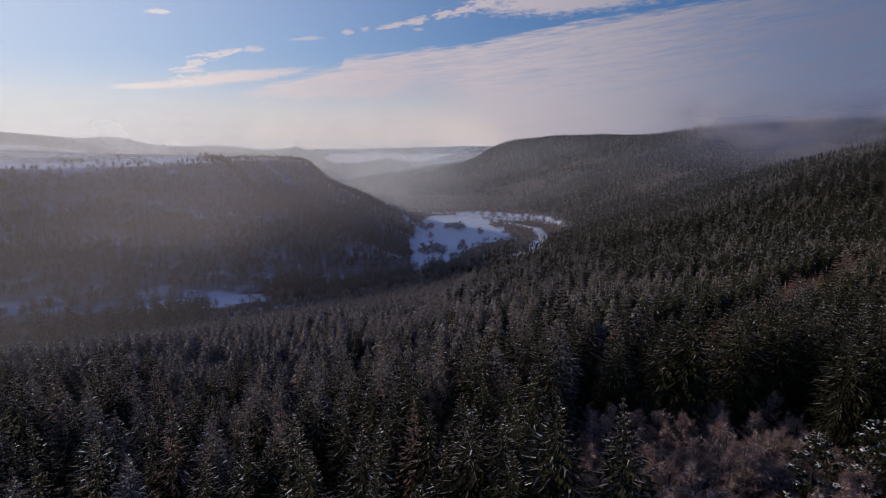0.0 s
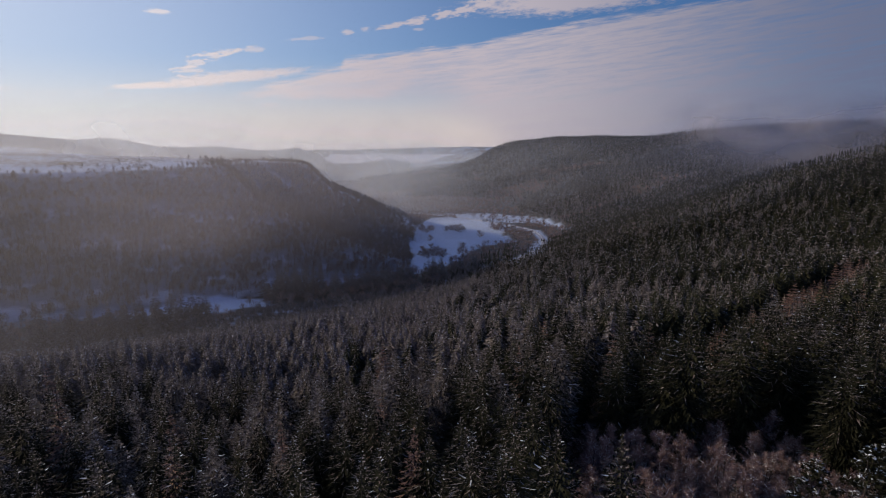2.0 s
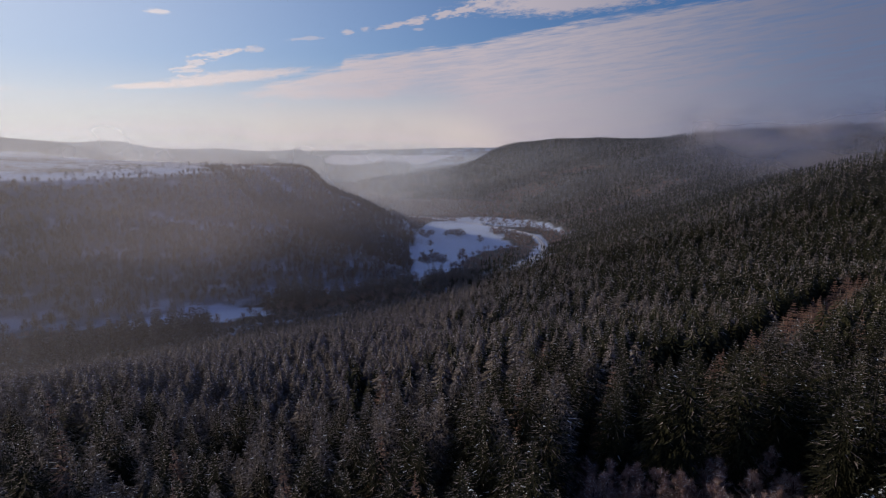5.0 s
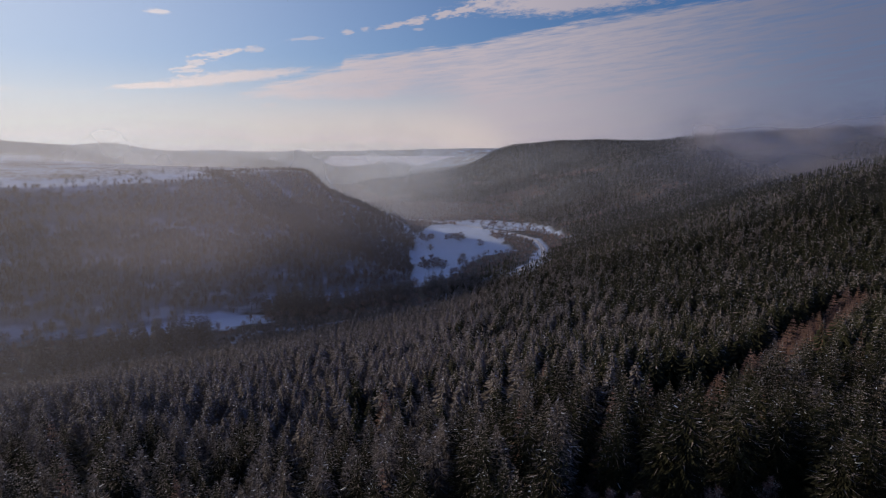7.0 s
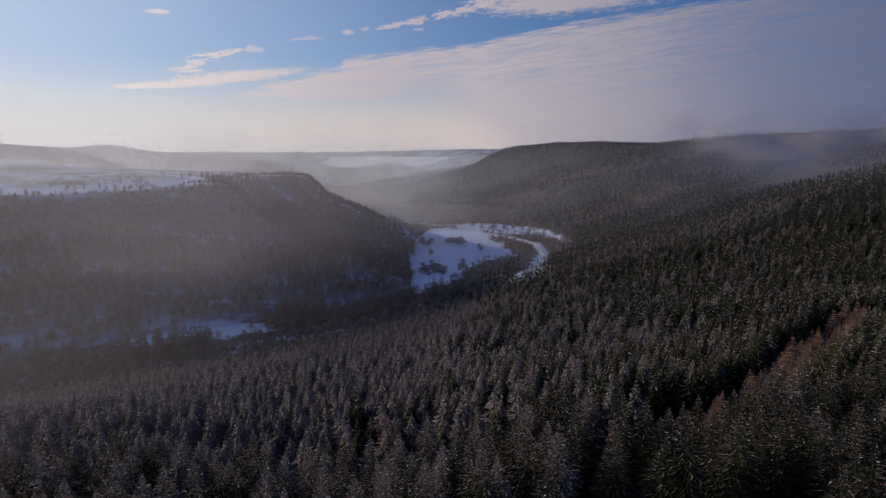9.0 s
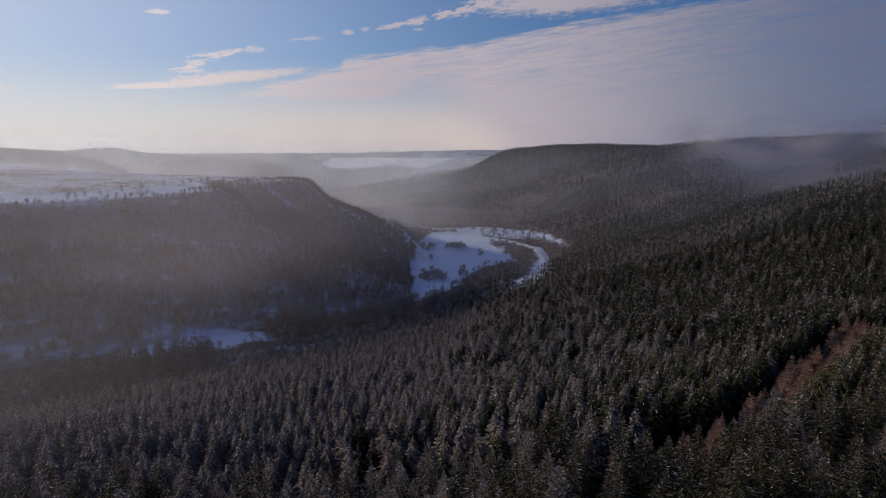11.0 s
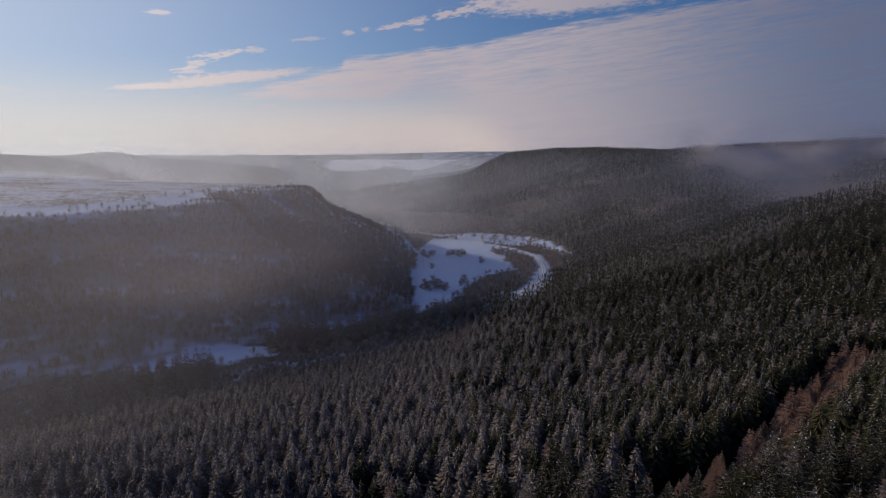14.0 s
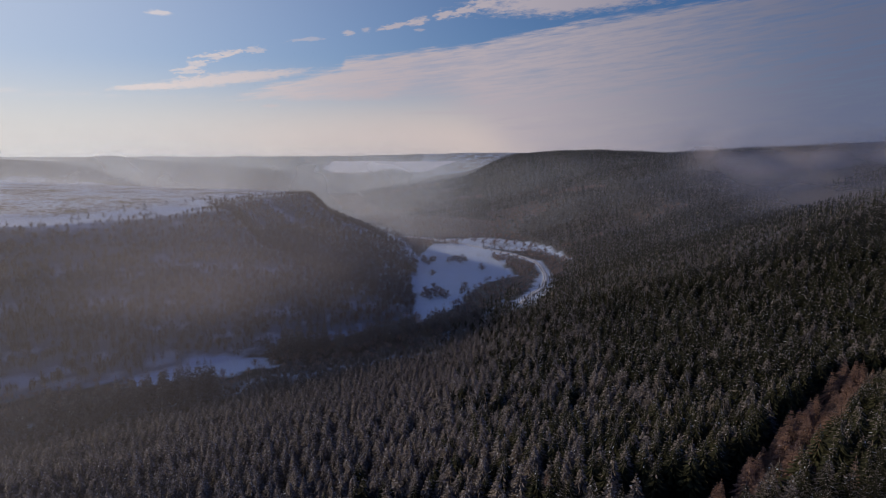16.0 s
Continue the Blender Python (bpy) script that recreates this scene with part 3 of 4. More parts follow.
def bare_shape(seed, height, spread, limbs, twigs, thick=0.02, length=1.0, lowest=0.3, sides=4, stems=1):
    """A leafless broadleaf tree: tapered trunk, limbs that fork upwards, and a haze of fine twigs."""
    r = random.Random(seed)
    s = Shape()
    for stem in range(stems):
        lean = Vector((r.uniform(-1, 1), r.uniform(-1, 1), 0)) * (0.12 * height if stems > 1 else 0.04 * height)
        trunk_top = Vector((lean.x, lean.y, height * (0.8 if sides > 3 else 0.66)))
        s.tube((lean.x * 0.1, lean.y * 0.1, -0.4), trunk_top, height * 0.016 / stems ** 0.5, height * 0.004, sides, WOODY)
        for k in range(limbs // stems):
            q = lowest + (1 - lowest) * (k + r.random()) / (limbs // stems)
            root = trunk_top * q
            a = r.uniform(0, 6.28)
            out = spread * r.uniform(0.55, 1.0) * math.sin(math.pi * min(1.0, 0.25 + 0.72 * q))
            tip = root + Vector((math.cos(a) * out, math.sin(a) * out, height * r.uniform(0.10, 0.24)))
            if sides > 3:
                s.tube(root, tip, height * 0.006, 0.012, sides - 1, WOODY)
            else:
                s.tri(tuple(root - Vector((0.09, 0.05, 0))), tuple(root + Vector((0.09, 0.05, 0))), tuple(tip), WOODY)
            for j in range(twigs):
                w = r.uniform(0.25, 1.05)
                p = root.lerp(tip, w)
                go = Vector((r.gauss(0, 1), r.gauss(0, 1), r.gauss(0.5, 0.8))).normalized() * length * r.uniform(0.5, 1.2)
                across = go.cross(Vector((r.gauss(0, 1), r.gauss(0, 1), r.gauss(0, 1)))).normalized() * thick * r.uniform(0.6, 1.4)
                s.tri(tuple(p - across), tuple(p + across), tuple(p + go), SNOWY if r.random() < 0.10 else NEEDLE)
    return s.arrays()


def brush_shape(seed, height, spread, slivers):
    """A leafless tree seen from far off: a thin stem and a fan of fine branches filling a rounded crown."""
    r = random.Random(seed)
    s = Shape()
    s.tri((-0.14, 0, -0.4), (0.14, 0.05, -0.4), (0, 0, height * 0.7), WOODY)
    s.tri((0, -0.14, -0.4), (0.05, 0.14, -0.4), (0, 0, height * 0.7), WOODY)
    for k in range(slivers):
        a, up = r.uniform(0, 6.28), r.uniform(-0.25, 1.0)
        flat = math.sqrt(max(0.0, 1 - up * up)) * spread * r.uniform(0.6, 1.05)
        tip = np.array((math.cos(a) * flat, math.sin(a) * flat, height * (0.58 + 0.42 * up * r.uniform(0.7, 1.05))))
        root = np.array((tip[0] * 0.25, tip[1] * 0.25, height * r.uniform(0.18, 0.55)))
        across = np.array((-math.sin(a), math.cos(a), r.uniform(-0.5, 0.5))) * r.uniform(0.06, 0.16)
        s.tri(root, tip - across, tip + across, FROST if r.random() < 0.15 else NEEDLE)
    return s.arrays()


def scatter(seed, gap, x0, x1, y0, y1):
    """Places in uneven rows, about gap apart."""
    r = np.random.default_rng(seed)
    xs, ys = np.arange(x0, x1, gap), np.arange(y0, y1, gap * 0.87)
    X, Y = np.meshgrid(xs, ys)
    X = X + gap * 0.5 * (np.arange(len(ys)) % 2)[:, None]
    return (X + r.uniform(-0.5, 0.5, X.shape) * gap).ravel(), (Y + r.uniform(-0.5, 0.5, X.shape) * gap).ravel()


def grove(name, shapes, mats, x, y, seed, sizes, label, category, scale_by=None):
    """Many trees, too many to count, in one mesh."""
    r = np.random.default_rng(seed)
    z = land(x, y)
    pick = r.integers(0, len(shapes), len(x))
    turn, tall = r.uniform(0, 2 * np.pi, len(x)), r.uniform(sizes[0], sizes[1], len(x))
    if scale_by is not None:
        tall = tall * scale_by(x, y)
    wide, tint = tall * r.uniform(0.85, 1.15, len(x)), r.random(len(x))
    vs, fs, ss, ts, base = [], [], [], [], 0
    for k, (v, f, s) in enumerate(shapes):
        m = np.flatnonzero(pick == k)
        if not len(m):
            continue
        c, sn = np.cos(turn[m])[:, None] * wide[m][:, None], np.sin(turn[m])[:, None] * wide[m][:, None]
        P = np.stack([v[None, :, 0] * c - v[None, :, 1] * sn + x[m][:, None], v[None, :, 0] * sn + v[None, :, 1] * c + y[m][:, None],
                      v[None, :, 2] * tall[m][:, None] + z[m][:, None]], -1).reshape(-1, 3)
        F = (f[None] + (np.arange(len(m)) * len(v))[:, None, None]).reshape(-1, 3) + base
        vs.append(P), fs.append(F), ss.append(np.tile(s, len(m))), ts.append(np.repeat(tint[m], len(f)))
        base += len(P)
    mesh = bpy.data.meshes.new(name)
    for mat in mats:
        mesh.materials.append(mat)
    fill(mesh, np.concatenate(vs), np.concatenate(fs), np.concatenate(ss))
    a = mesh.attributes.new("tint", "FLOAT", "FACE")
    a.data.foreach_set("value", np.concatenate(ts).astype(np.float32))
    return tagged(new(name, mesh), label, category, kind="stuff")


def tree_thing(name, shape, mats, parts, label, category, group):
    """One tree as an empty at its foot with its parts; rimed sprays belong to the crown."""
    v, f, s = shape
    root = tagged(new(name), label, category, group)
    for slot, part_name in enumerate(parts):
        m = (s == slot) | ((s == FROST) & (slot == NEEDLE))
        if not m.any():
            continue
        used, back = np.unique(f[m], return_inverse=True)
        mesh = bpy.data.meshes.new(part_name)
        mesh.materials.append(mats[slot])
        if slot == NEEDLE:
            mesh.materials.append(mats[-1])
        fill(mesh, v[used], back.reshape(-1, 3), (s[m] == FROST).astype(int))
        ob = new(part_name, mesh)
        ob.parent = root
        if slot == SNOWY:
            tagged(ob, kind="stuff")
    return root


def in_view(x, y, margin=25.0):
    return np.abs(x) < 0.74 * y + margin


RIDE = [(56, 148), (86, 170), (114, 196), (140, 223), (182, 262)]


def stand_gap(x, y):
    """The open birch ground and the ride through the plantation, 0 to 1."""
    birch = (x > 17 + 4 * waves(x, y, 24, 61)) & (x < 61) & (y < 102 + 6 * waves(x, y, 24, 64) - 0.1 * (x - 40))
    off = along(RIDE, x, y) - 3 + 2 * waves(x, y, 24, 62)
    ride = np.abs(off) < 9.5
    return birch, ride & (x > 50)


def size_there(x, y):
    """Trees are taller in the old stand on the upper side, younger below."""
    return 0.84 + 0.26 * step(-20, 40, x) * (1 - step(200, 280, y)) + 0.05 * waves(x, y, 70, 63)


def young_below(x, y):
    """Younger, lower trees towards the foot of the slope."""
    d = along(VALLEY, x, y)
    return (0.76 + 0.24 * step(50, 150, d)) * (1 - 0.32 * (1 - step(70, 220, d)) * (1 - step(-40, 110, x)))


# nearest spruces, each a thing of its own
NEAR = 300
px, py = scatter(11, 6.7, -130, 150, 56, 175)
birch_there, ride_there = stand_gap(px, py)
keep = in_view(px, py, 12) & (cover(px, py)[0] > 0.5) & ~birch_there & ~ride_there & (waves(px, py, 40, 21) < 0.72)
thin = np.random.default_rng(3).random(len(px)) < np.where(px > 0, 0.76, 0.92)
keep &= thin
px, py = px[keep], py[keep]
order = np.argsort(py)
px, py = px[order], py[order]
r = random.Random(5)
kinds = []
for k in range(7):
    laden, rime = (0.02, 0.05, 0.03, 0.01, 0.06, 0.02, 0.04)[k], (0.16, 0.34, 0.18, 0.12, 0.42, 0.03, 0.05)[k]
    shape = spruce_shape(40 + k, 25, 3.7 + 0.35 * (k % 3), 34, 9, 4, laden, 6, frost=0.8 if k < 5 else 0.55, spray=0.19, line=0.075, rime=rime, lit_rime_from=0.4 if k < 5 else 0.3)
    kinds.append(tree_thing("spruce_tree", shape, (LIT_RIMY if k in (1, 4) else SPRUCE, SNOW, BARK, FROSTED), ("crown", "snow", "trunk"),
                            "tall spruce browned by rime and painted sunlight, dusted with snow on the slope" if k in (1, 4) else "tall dark green spruce dusted with snow on the slope" if k < 5 else "tall spruce kept dark for foreground shade, with thin lines of snow on its boughs",
                            "spruce tree", "spruces of the near plantation"))
for i in range(NEAR):
    x, y = float(px[i]), float(py[i])
    size = float(size_there(x, y)) * r.uniform(0.88, 1.06)
    m = pose(x, y, float(land(x, y)), r.uniform(-2, 2), r.uniform(-2, 2), r.uniform(0, 360))
    # foreground shade is put in by choosing the dark, little-rimed kinds close by
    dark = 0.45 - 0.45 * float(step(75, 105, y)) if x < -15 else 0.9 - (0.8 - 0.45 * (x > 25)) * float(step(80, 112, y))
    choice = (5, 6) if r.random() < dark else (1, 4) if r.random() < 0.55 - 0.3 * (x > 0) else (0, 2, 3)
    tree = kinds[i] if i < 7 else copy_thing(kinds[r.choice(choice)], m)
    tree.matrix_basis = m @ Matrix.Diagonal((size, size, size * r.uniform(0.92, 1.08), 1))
mx, my = px[NEAR:], py[NEAR:]

MIXED, LIT_RIMED_MIX = (SPRUCE, SNOW, BARK, FROSTED), (LIT_RIMY, SNOW, BARK, FROSTED)
middle = [tier_shape(60 + k, 20, 3.9, 15, 9, 0.34, 0.4, 0.48, 0.9) for k in range(5)]
x2, y2 = scatter(12, 5.1, -210, 225, 175, 235)
birch_there, ride_there = stand_gap(x2, y2)
ok = in_view(x2, y2) & (cover(x2, y2)[0] > 0.5) & ~ride_there & ~birch_there
mx, my = np.concatenate([mx, x2[ok]]), np.concatenate([my, y2[ok]])
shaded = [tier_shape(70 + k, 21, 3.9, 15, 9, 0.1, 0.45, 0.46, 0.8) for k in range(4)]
# lit copies on the left, shaded ones on the right: light set by material
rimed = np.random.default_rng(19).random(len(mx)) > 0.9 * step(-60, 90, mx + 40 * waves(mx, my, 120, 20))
for seed, shapes, mats, part_of, words in ((1, middle, LIT_RIMED_MIX, rimed, "dense plantation of snow-dusted spruces browned by rime and painted sunlight"), (9, shaded, MIXED, ~rimed, "dense dark green spruces with thin snow on their boughs, frost held back for shade")):
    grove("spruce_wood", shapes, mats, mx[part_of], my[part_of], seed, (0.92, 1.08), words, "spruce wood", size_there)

light = [tier_shape(80 + k, 19, 4.0, 12, 7, 0.55, 0.3, 0.5, 0.9) for k in range(5)]
darker = [tier_shape(90 + k, 20, 4.0, 11, 7, 0.16, 0.35, 0.5, 0.7) for k in range(4)]
x3, y3 = scatter(13, 5.3, -420, 480, 235, 520)
ok = in_view(x3, y3, 30) & (cover(x3, y3)[0] > 0.5) & ~stand_gap(x3, y3)[1]
x3, y3 = x3[ok], y3[ok]
# same split here: sunlit browns below left, plain dark needles to the right
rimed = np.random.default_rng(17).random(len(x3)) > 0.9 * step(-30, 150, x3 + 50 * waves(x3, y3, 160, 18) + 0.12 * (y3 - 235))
for seed, shapes, mats, part_of, words in ((2, light, LIT_RIMED_MIX, rimed, "frosted spruce plantation with warm sunlight in its colour, stretching down the valley side"), (8, darker, MIXED, ~rimed, "darker spruces with less frost higher on the slope")):
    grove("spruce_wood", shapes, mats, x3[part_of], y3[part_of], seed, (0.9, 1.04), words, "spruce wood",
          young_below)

distant = [spike_shape(100 + k, 16, 3.3, 6, 5, 0.22) for k in range(5)]
remote = [spike_shape(105 + k, 15, 4.2, 5, 4, 0.25) for k in range(5)]
for seed, shapes, gap, y0, y1, words in ((14, distant, 6.8, 520, 900, "dense dark spruce forest on the valley side"), (24, remote, 9.3, 900, 2300, "distant spruce forest covering the far hillside")):
    x4, y4 = scatter(seed, gap, -400, 1300, y0, y1)
    ok = in_view(x4, y4, 30) & (cover(x4, y4)[0] > 0.5) & (x4 < 0.8 * y4 + 120) & (x4 < 900)
    grove("spruce_wood", shapes, MIXED, x4[ok], y4[ok], seed, (0.8, 1.05), words, "spruce wood")

BROAD = (TWIGS, SNOW, BARK, RIMED)
bare_far = [brush_shape(120 + k, 12, 4.2, 64) for k in range(6)]
x5, y5 = scatter(15, 5.0, -560, 20, 230, 1350)
ok = in_view(x5, y5, 30) & (cover(x5, y5)[1] > 0.5) & (glades(x5, y5) < 0.5)
grove("broadleaf_wood", bare_far, BROAD, x5[ok], y5[ok], 4, (0.55, 1.1), "leafless broadleaf wood on the steep snowy hillside", "bare wood",
      lambda x, y: 1 - 0.4 * step(140, 180, left_flank(x, y)))
scrub = [brush_shape(140 + k, 8, 4.2, 60) for k in range(5)]
x6, y6 = scatter(16, 8.4, -420, 700, 300, 2300)
ok = in_view(x6, y6, 30) & (cover(x6, y6)[2] > 0.5)
grove("russet_scrub", scrub, (SCRUB, SNOW, BARK, RIMED), x6[ok], y6[ok], 5, (0.5, 1.1), "russet leafless scrub along the valley floor", "scrub")


# ---- trees of their own kind ----
def plant(make, spots, seed, low, high, tilt=3):
    """Copies of the kinds at the spots (metres), uneven in size."""
    r = random.Random(seed)
    for i, (x, y) in enumerate(spots):
        size = r.uniform(low, high)
        m = pose(x, y, float(land(x, y)), r.uniform(-tilt, tilt), r.uniform(-tilt, tilt), r.uniform(0, 360))
        tree = make[i] if i < len(make) else copy_thing(make[r.randrange(len(make))], m)
        tree.matrix_basis = m @ Matrix.Diagonal((size, size, size * r.uniform(0.9, 1.1), 1))


bx, by = scatter(71, 4.6, 0, 100, 50, 130)
birch_there, _ = stand_gap(bx, by)
spots = [(float(x), float(y)) for x, y in zip(bx[birch_there], by[birch_there])]
birches = [tree_thing("birch_tree", bare_shape(170 + k, 8.5, 2.9, 28, 110, 0.022, 0.8, 0.22, 5, 2), (BIRCH, SNOW, BARK, BIRCH), ("crown", "rime", "trunk"),
                      "leafless young birch with a fine russet crown", "birch tree", "birches of the clearing") for k in range(4)]
plant(birches, spots, 6, 0.85, 1.3)

# larches along the ride
r = random.Random(9)
spots = []
for (ax, ay), (cx, cy) in zip(RIDE, RIDE[1:]):
    long = math.hypot(cx - ax, cy - ay)
    for k in range(12):
        t, off = (k + r.random()) / 12, r.uniform(-1, 12)
        spots.append((ax + (cx - ax) * t + off * (cy - ay) / long, ay + (cy - ay) * t - off * (cx - ax) / long))
larches = [tree_thing("larch_tree", spruce_shape(180 + k, 16, 3.3, 20, 11, 2, 0.03, 5, frost=0.3, spray=0.24, line=0.04), (LARCH, SNOW, BARK, LARCH), ("crown", "snow", "trunk"),
                      "leafless rust-brown larch beside the forest ride", "larch tree", "larches of the ride") for k in range(3)]
plant(larches, spots, 7, 0.9, 1.3)
spots = [(-24, 86), (-10, 94), (16, 120), (35, 120), (67, 120), (78, 134), (-48, 104), (-60, 90), (-35, 74), (90, 120), (-4, 77), (48, 134), (102, 146), (-88, 128), (-16, 152), (29, 164), (72, 94)]
plant([tree_thing("larch_tree", spruce_shape(190 + k, 16, 2.4, 20, 8, 2, 0.03, 5, frost=0.3, spray=0.14, line=0.04), (LARCH, SNOW, BARK, LARCH), ("crown", "snow", "trunk"),
                  "bare brown larch standing among dark spruces", "larch tree", "larches among the spruces") for k in range(2)], spots, 8, 1.3, 1.6)

# young spruces at the edge of the clearing, heavy with snow
young = [tree_thing("young_spruce", spruce_shape(200 + k, 10, 2.5, 18, 9, 2, 0.5, 6, frost=1.0, spray=0.16, line=0.05), (SPRUCE, SNOW, BARK, FROSTED), ("crown", "snow", "trunk"),
                    "young spruce with snow along its boughs", "spruce tree", "young spruces of the clearing") for k in range(2)]
plant(young, [(33, 83), (40, 77), (29, 74), (49, 78), (24, 81)], 9, 0.85, 1.15)


def pine_shape(seed, height, spread, clumps):
    """A bushy pine: limbs with round tufts of needles, snow pressed on top of them."""
    r = random.Random(seed)
    s = Shape()
    s.tube((0, 0, -0.5), (0.3, 0.2, height * 0.9), 0.26, 0.05, 7, WOODY)
    for k in range(clumps):
        t = (k + r.random()) / clumps
        a, out = k * 2.4, spread * math.sin(math.pi * (0.18 + 0.78 * t)) * r.uniform(0.35, 1.0)
        c = np.array((math.cos(a) * out, math.sin(a) * out, height * (0.25 + 0.75 * t)))
        s.tube((0.2 * t, 0.1 * t, c[2] - 0.5), c, 0.05, 0.015, 3, WOODY)
        size = r.uniform(0.55, 1.0)
        laden = r.random() < 0.6
        for j in range(110):
            go = np.array((r.gauss(0, 1), r.gauss(0, 1), r.gauss(0.25, 0.7)))
            go /= np.linalg.norm(go)
            root, tip = c + go * size * r.uniform(0.1, 0.5), c + go * size * r.uniform(0.75, 1.1) * np.array((1, 1, 0.75))
            w = np.cross(go, (r.gauss(0, 1), r.gauss(0, 1), r.gauss(0, 1)))
            w *= 0.07 / np.linalg.norm(w)
            s.tri(tip - w, tip + w, root, NEEDLE)
        for j in range(14 if laden else 4):
            go = np.array((r.gauss(0, 0.8), r.gauss(0, 0.8), r.uniform(0.5, 1.2)))
            go /= np.linalg.norm(go)
            mid = c + go * size * 0.78
            e, f = np.array((r.gauss(0, 0.16), r.gauss(0, 0.16), r.gauss(0, 0.04))), np.array((r.gauss(0, 0.16), r.gauss(0, 0.16), r.gauss(0, 0.04)))
            s.tri(mid - e, mid + f, mid + e * 0.6 + np.array((0, 0, 0.08)), SNOWY)
    return s.arrays()


pines = [tree_thing("pine_tree", pine_shape(210 + k, 14, 3.6, 34), (SPRUCE, SNOW, BARK, FROSTED), ("crown", "snow", "trunk"),
                    "bushy pine with clumps of snow on its boughs", "pine tree", "pines beside the clearing") for k in range(2)]
plant(pines, [(56, 74), (47, 72), (61, 79)], 10, 0.9, 1.1)

# dark spruces on the near bank of the low field, and across the stream
bank = [(-192, 340), (-187, 346), (-184, 341), (-180, 352), (-176, 348), (-173, 357), (-168, 362), (-165, 355), (-162, 366), (-158, 370), (-155, 377), (-150, 374), (-209, 332), (-202, 337), (-222, 326),
        (-197, 347), (-190, 352), (-183, 358), (-176, 364), (-169, 371), (-214, 338), (-228, 331), (-240, 322), (-252, 318), (-163, 360), (-170, 350), (-180, 345),
        (-130, 438), (-122, 446), (-116, 440), (-110, 450), (-104, 444), (-98, 452), (-124, 460), (-114, 462), (-105, 460), (-95, 462)]
plant([tree_thing("spruce_tree", tier_shape(220 + k, 17, 3.8, 17, 9, 0.2, 0.3, 0.12, 0.5), (LIT_RIMY, SNOW, BARK, FROSTED), ("crown", "snow", "trunk"),
                  "dark spruce at the edge of the snowy field", "spruce tree", "spruces by the low field") for k in range(2)],
      bank, 11, 1.3, 1.7)
r = random.Random(24)
edge = []
for k in range(30):
    t = (k + r.random()) / 30
    edge.append((-250 + 105 * t + r.gauss(0, 5), 314 + 58 * t - r.uniform(-4, 16)))
for k in range(16):
    edge.append((-112 + r.gauss(0, 8), 448 + r.gauss(0, 7)))
for k in range(44):
    t = (k + r.random()) / 44
    edge.append((-90 + 122 * t + r.gauss(0, 5), 455 + 92 * t + r.gauss(0, 7)))
edge_x, edge_y = np.array(edge).T
grove("spruce_wood", [tier_shape(226 + k, 17, 3.8, 15, 9, 0.2, 0.3, 0.12, 0.5) for k in range(4)], LIT_RIMED_MIX, edge_x, edge_y, 25, (0.9, 1.3), "dark tall spruces along the stream in the valley", "spruce wood")

# single trees and bushes in the meadow and by the road
spots = [(-22, 1036), (1, 1036), (11, 1048), (20, 1030), (-31, 879), (-23, 853), (-16, 879), (5, 866), (14, 888), (22, 862), (30, 875), (73, 898), (78, 879), (87, 888), (86, 926), (91, 879),
         (-16, 777), (-25, 653), (-20, 668), (-13, 679), (-7, 658), (1, 640), (-16, 638), (18, 665), (22, 679), (49, 813), (95, 845), (101, 825), (106, 806), (108, 866), (115, 845), (120, 821),
         (6, 1042), (15, 1040), (-28, 860), (-20, 870), (10, 876), (18, 870), (26, 880), (76, 888), (82, 896), (84, 880), (-22, 660), (-15, 668), (-10, 650), (-4, 650), (-20, 645), (40, 1098), (60, 1106), (95, 1110), (30, 1070), (52, 1062), (74, 1078), (90, 1050), (108, 1060), (120, 1030), (104, 1020), (132, 1010), (140, 980), (158, 950), (150, 1000), (66, 1040), (84, 1022)]
plant([tree_thing("field_tree", bare_shape(230 + k, 6.5, 4.4, 26, 40, 0.05, 1.5, 0.05, 4, 2), (SCRUB, SNOW, BARK, SCRUB), ("crown", "rime", "trunk"),
                  "leafless rounded tree standing in the snowy meadow", "tree", "trees of the meadow") for k in range(3)], spots, 12, 0.9, 1.75)
plant([tree_thing("spruce_tree", spruce_shape(240, 14, 2.6, 12, 6, 3, 0.1, 4), (SPRUCE, SNOW, BARK, FROSTED), ("crown", "snow", "trunk"),
                  "lone dark spruce beside the valley road", "spruce tree", "spruces by the road")],
      [(136, 770), (142, 787), (138, 753), (74, 957), (79, 967), (63, 983)], 13, 0.7, 1.1)

# trees on the rim of the plateau, against the sky
r = random.Random(14)
spots = []
for k in range(46):
    t = r.random()
    x, y = np.interp(t, (0, 0.6, 0.75, 1), (-375, -262, -240, -215)), np.interp(t, (0, 0.6, 0.75, 1), (470, 690, 770, 930))
    if r.random() < (0.95 if 0.55 < t < 0.75 else 0.4):
        spots.append((float(x) + r.uniform(-6, 8), float(y) + r.uniform(-9, 9)))
plant([tree_thing("rim_tree", bare_shape(250 + k, 8, 3.6, 16, 24, 0.06, 1.3, 0.15, 4), (TWIGS, SNOW, BARK, TWIGS), ("crown", "rime", "trunk"),
                  "bare wind-shaped tree on the plateau rim", "tree", "trees on the rim") for k in range(3)], spots, 15, 0.7, 1.15)


# ---- the house by the road ----
def box(lo, hi):
    (a, b, c), (d, e, f) = lo, hi
    v = np.array([(x, y, z) for z in (c, f) for y in (b, e) for x in (a, d)], float)
    q = np.array([(0, 2, 3, 1), (4, 5, 7, 6), (0, 1, 5, 4), (2, 6, 7, 3), (0, 4, 6, 2), (1, 3, 7, 5)])
    return v, q


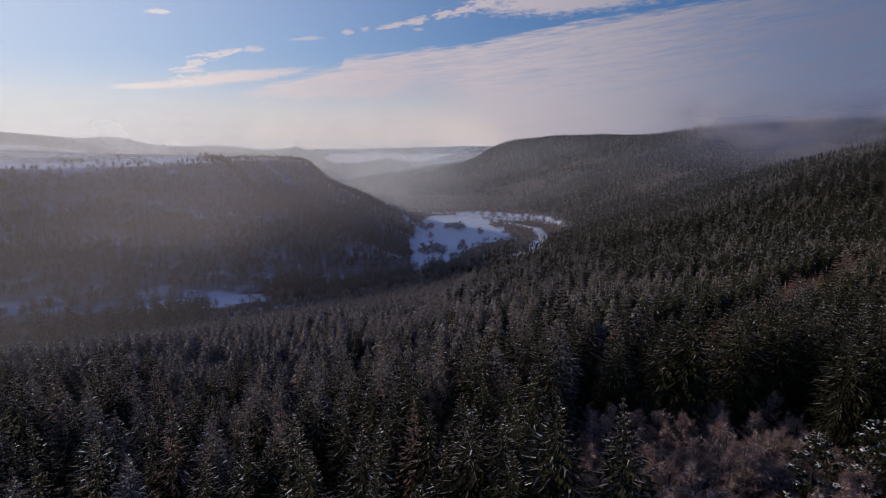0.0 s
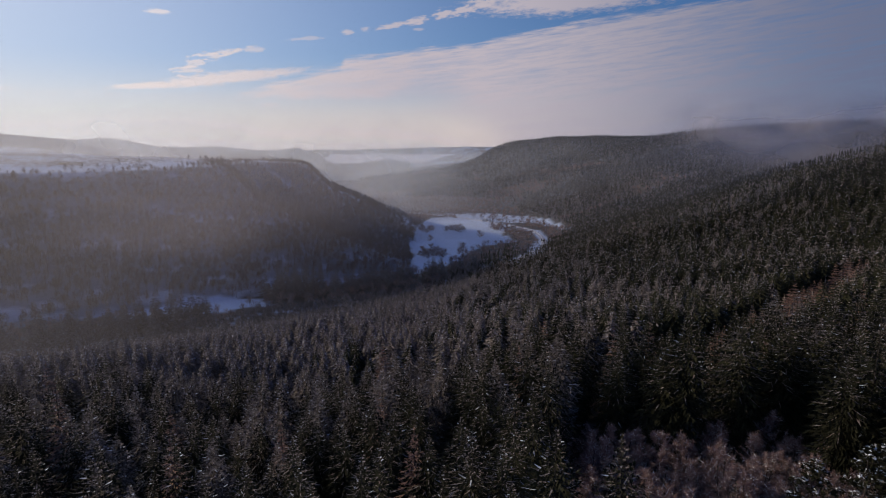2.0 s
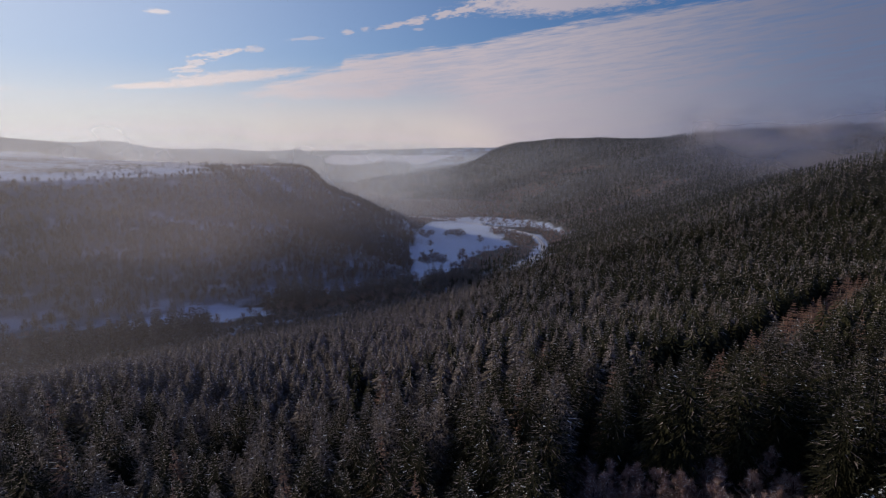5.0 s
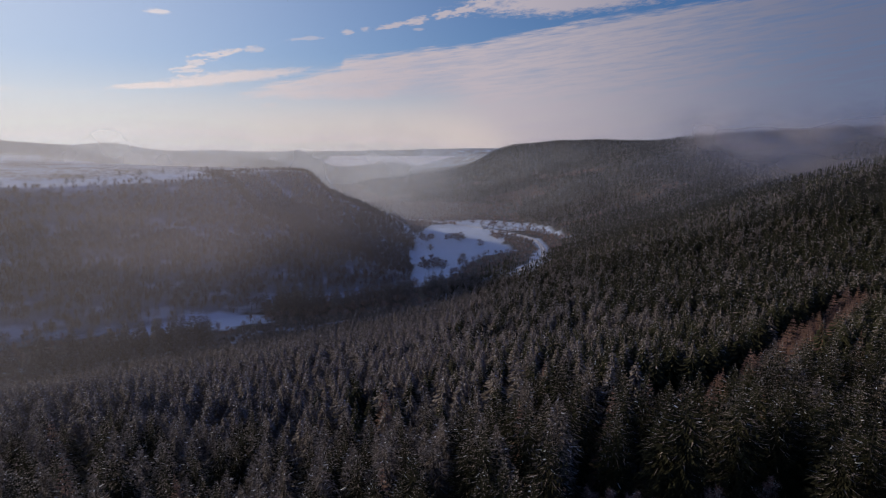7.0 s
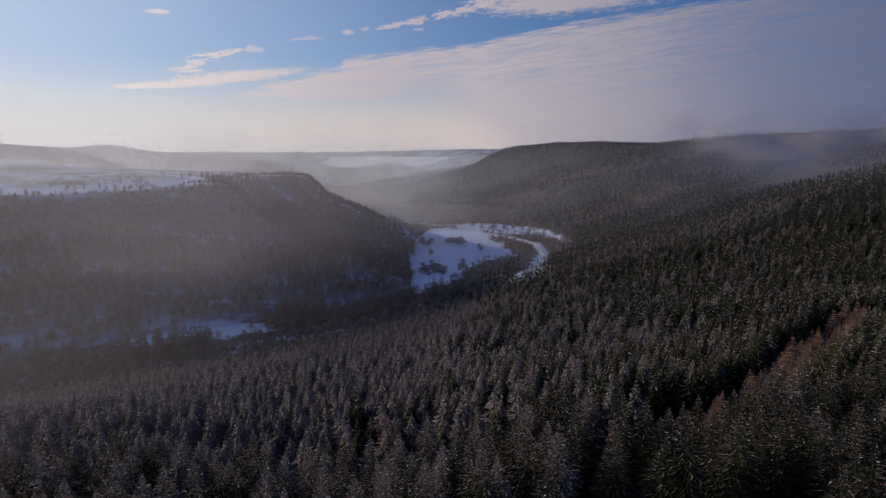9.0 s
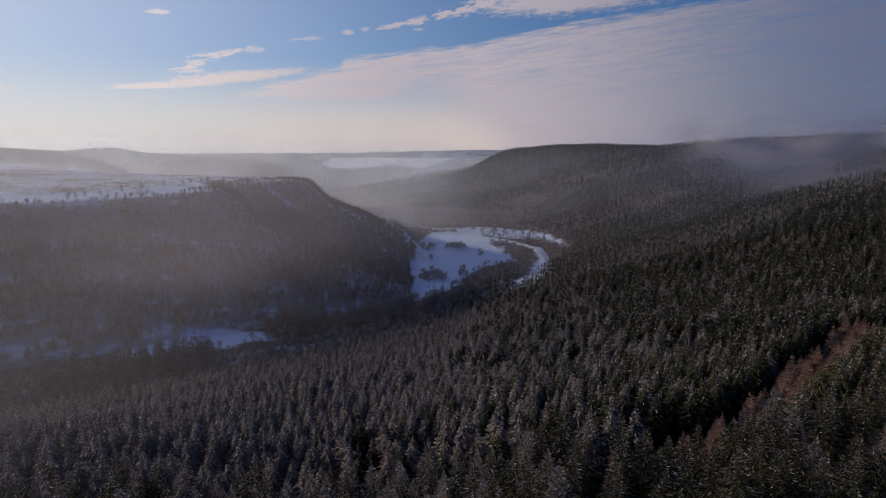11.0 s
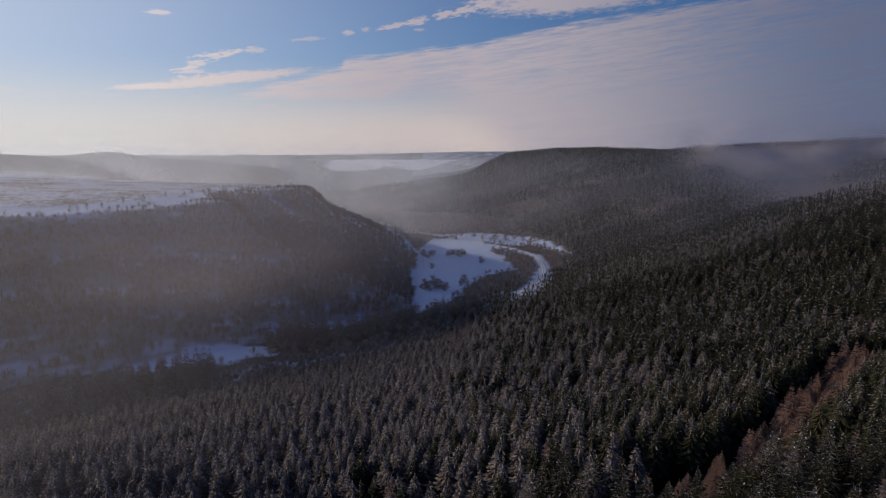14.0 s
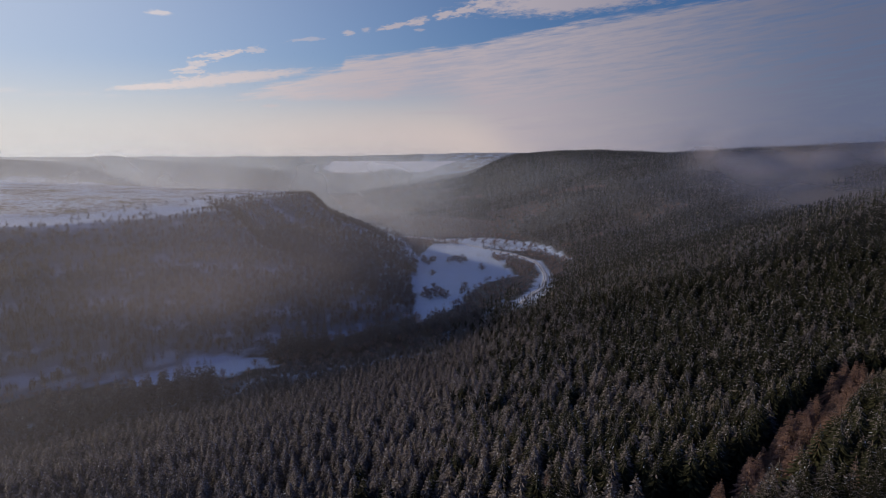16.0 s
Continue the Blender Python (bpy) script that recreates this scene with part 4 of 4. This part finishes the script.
def part(name, v, q, mat, parent, label=""):
    mesh = bpy.data.meshes.new(name)
    fill(mesh, np.asarray(v, float), np.asarray(q, int))
    mesh.materials.append(mat)
    ob = new(name, mesh)
    ob.parent = parent
    return tagged(ob, label)


def build_house(x, y, turn):
    house = tagged(new("house"), "small white cottage with a snowy slate roof beside the road", "house")
    house.matrix_basis = pose(x, y, float(land(x, y)) - 0.2, 0, 0, turn)
    w, d, h, top = 4.6, 3.0, 3.4, 5.8
    body = np.array([(-w, -d, 0), (w, -d, 0), (w, d, 0), (-w, d, 0), (-w, -d, h), (w, -d, h), (w, d, h), (-w, d, h), (-w, 0, top), (w, 0, top)], float)
    faces = [(0, 1, 5, 4), (2, 3, 7, 6), (1, 2, 6, 5), (3, 0, 4, 7), (5, 6, 9, 9), (7, 4, 8, 8)]
    mesh = bpy.data.meshes.new("wall")
    mesh.from_pydata([tuple(p) for p in body], [], [tuple(dict.fromkeys(f)) for f in faces])
    mesh.materials.append(WALL)
    wall = new("wall", mesh)
    wall.parent = house
    for side in (-1, 1):
        eave, ridge = np.array((0, side * (d + 0.4), h - 0.25)), np.array((0, 0, top + 0.08))
        v = [(e * (w + 0.35), *(p[1:] + np.array((0, k)))) for k in (0.0, 0.22) for p in (eave, ridge) for e in (-1, 1)]
        part("roof_slope", v, [(0, 1, 3, 2), (4, 6, 7, 5), (0, 4, 5, 1), (2, 3, 7, 6), (0, 2, 6, 4), (1, 5, 7, 3)], SNOW if side < 0 else SLATE, house)
    part("chimney", *box((-w + 0.2, -0.45, top - 0.5), (-w + 1.1, 0.45, top + 1.1)), WALL, house)
    for cx in (-2.8, 2.8):
        for cz in (0.9,):
            part("window", *box((cx - 0.55, -d - 0.06, cz), (cx + 0.55, -d + 0.05, cz + 1.2)), DARK, house)
    part("door", *box((-0.5, -d - 0.06, 0), (0.5, -d + 0.05, 2.05)), TIMBER, house)
    part("window", *box((-w - 0.06, -0.5, 1.0), (-w + 0.05, 0.5, 2.2)), DARK, house)


build_house(69, 989, 62)


# ---- mist ----
def soft_ends(s, h):
    return step(0, 0.3, s) * (1 - step(0.7, 1, s)) * step(0, 0.5, h) * (1 - step(0.5, 1, h))


for k, (ax, ay, cx, cy, z0, z1) in enumerate(((320, 990, 1000, 720, 34, 168), (340, 900, 960, 640, 36, 160), (350, 820, 900, 580, 40, 146))):
    path = np.column_stack([np.linspace(ax, cx, 50), np.linspace(ay, cy, 50)])
    veil("mist_bank", MIST, path, z0, z1, lambda s, h: 0.8 * step(0, 0.14, s) * (1 - 0.5 * step(0.3, 1, s)) * step(0, 0.65, h) * (1 - step(0.6, 1, h)), "pale mist drifting over the wooded hill", wave=14, seed=10 + k)
for k, (ax, ay, cx, cy, z0, z1) in enumerate(((-300, 400, -10, 430, -20, 105), (-260, 360, -20, 385, -10, 100))):
    path = np.column_stack([np.linspace(ax, cx, 50), np.linspace(ay, cy, 50)])
    veil("mist_bank", MIST, path, z0, z1, lambda s, h: 0.14 * soft_ends(s, h), "thin mist rising in front of the bare hillside", wave=14, seed=20 + k)

for k, (ax, ay, cx, cy, z0, z1) in enumerate(((300, 690, 640, 545, 22, 112), (290, 630, 600, 500, 20, 105))):
    path = np.column_stack([np.linspace(ax, cx, 50), np.linspace(ay, cy, 50)])
    veil("mist_bank", MIST, path, z0, z1, lambda s, h: 0.5 * step(0, 0.25, s) * (1 - step(0.75, 1, s)) * step(0, 0.6, h) * (1 - step(0.6, 1, h)), "thin mist trailing over the near spruce slope", wave=14, seed=30 + k)


def fog_sea(x0, x1, y0, y1, level):
    xs, ys = np.linspace(x0, x1, 70), np.linspace(y0, y1, 60)
    X, Y = np.meshgrid(xs, ys)
    Z = level + 36 * (Y - y0) / (y1 - y0) + 5 * waves(X, Y, 500, 80) + 4 * waves(X, Y, 190, 81)
    n, m = len(xs), len(ys)
    i = (np.arange(m - 1)[:, None] * n + np.arange(n - 1)[None, :]).ravel()
    mesh = bpy.data.meshes.new("fog_sea")
    fill(mesh, np.column_stack([X.ravel(), Y.ravel(), Z.ravel()]), np.column_stack([i, i + 1, i + n + 1, i + n]))
    mesh.polygons.foreach_set("use_smooth", np.ones(len(mesh.polygons), bool))
    mesh.materials.append(FOG)
    U, V = np.meshgrid(np.linspace(0, 1, n), np.linspace(0, 1, m))
    a = mesh.attributes.new("rim", "FLOAT", "POINT")
    a.data.foreach_set("value", (step(0, 0.15, U) * (1 - step(0.85, 1, U)) * step(0, 0.1, V)).ravel().astype(np.float32))
    tagged(new("fog_sea", mesh), "bright bank of fog filling the far valley", "fog", kind="stuff")


fog_sea(-1500, 900, 3100, 4550, -6)
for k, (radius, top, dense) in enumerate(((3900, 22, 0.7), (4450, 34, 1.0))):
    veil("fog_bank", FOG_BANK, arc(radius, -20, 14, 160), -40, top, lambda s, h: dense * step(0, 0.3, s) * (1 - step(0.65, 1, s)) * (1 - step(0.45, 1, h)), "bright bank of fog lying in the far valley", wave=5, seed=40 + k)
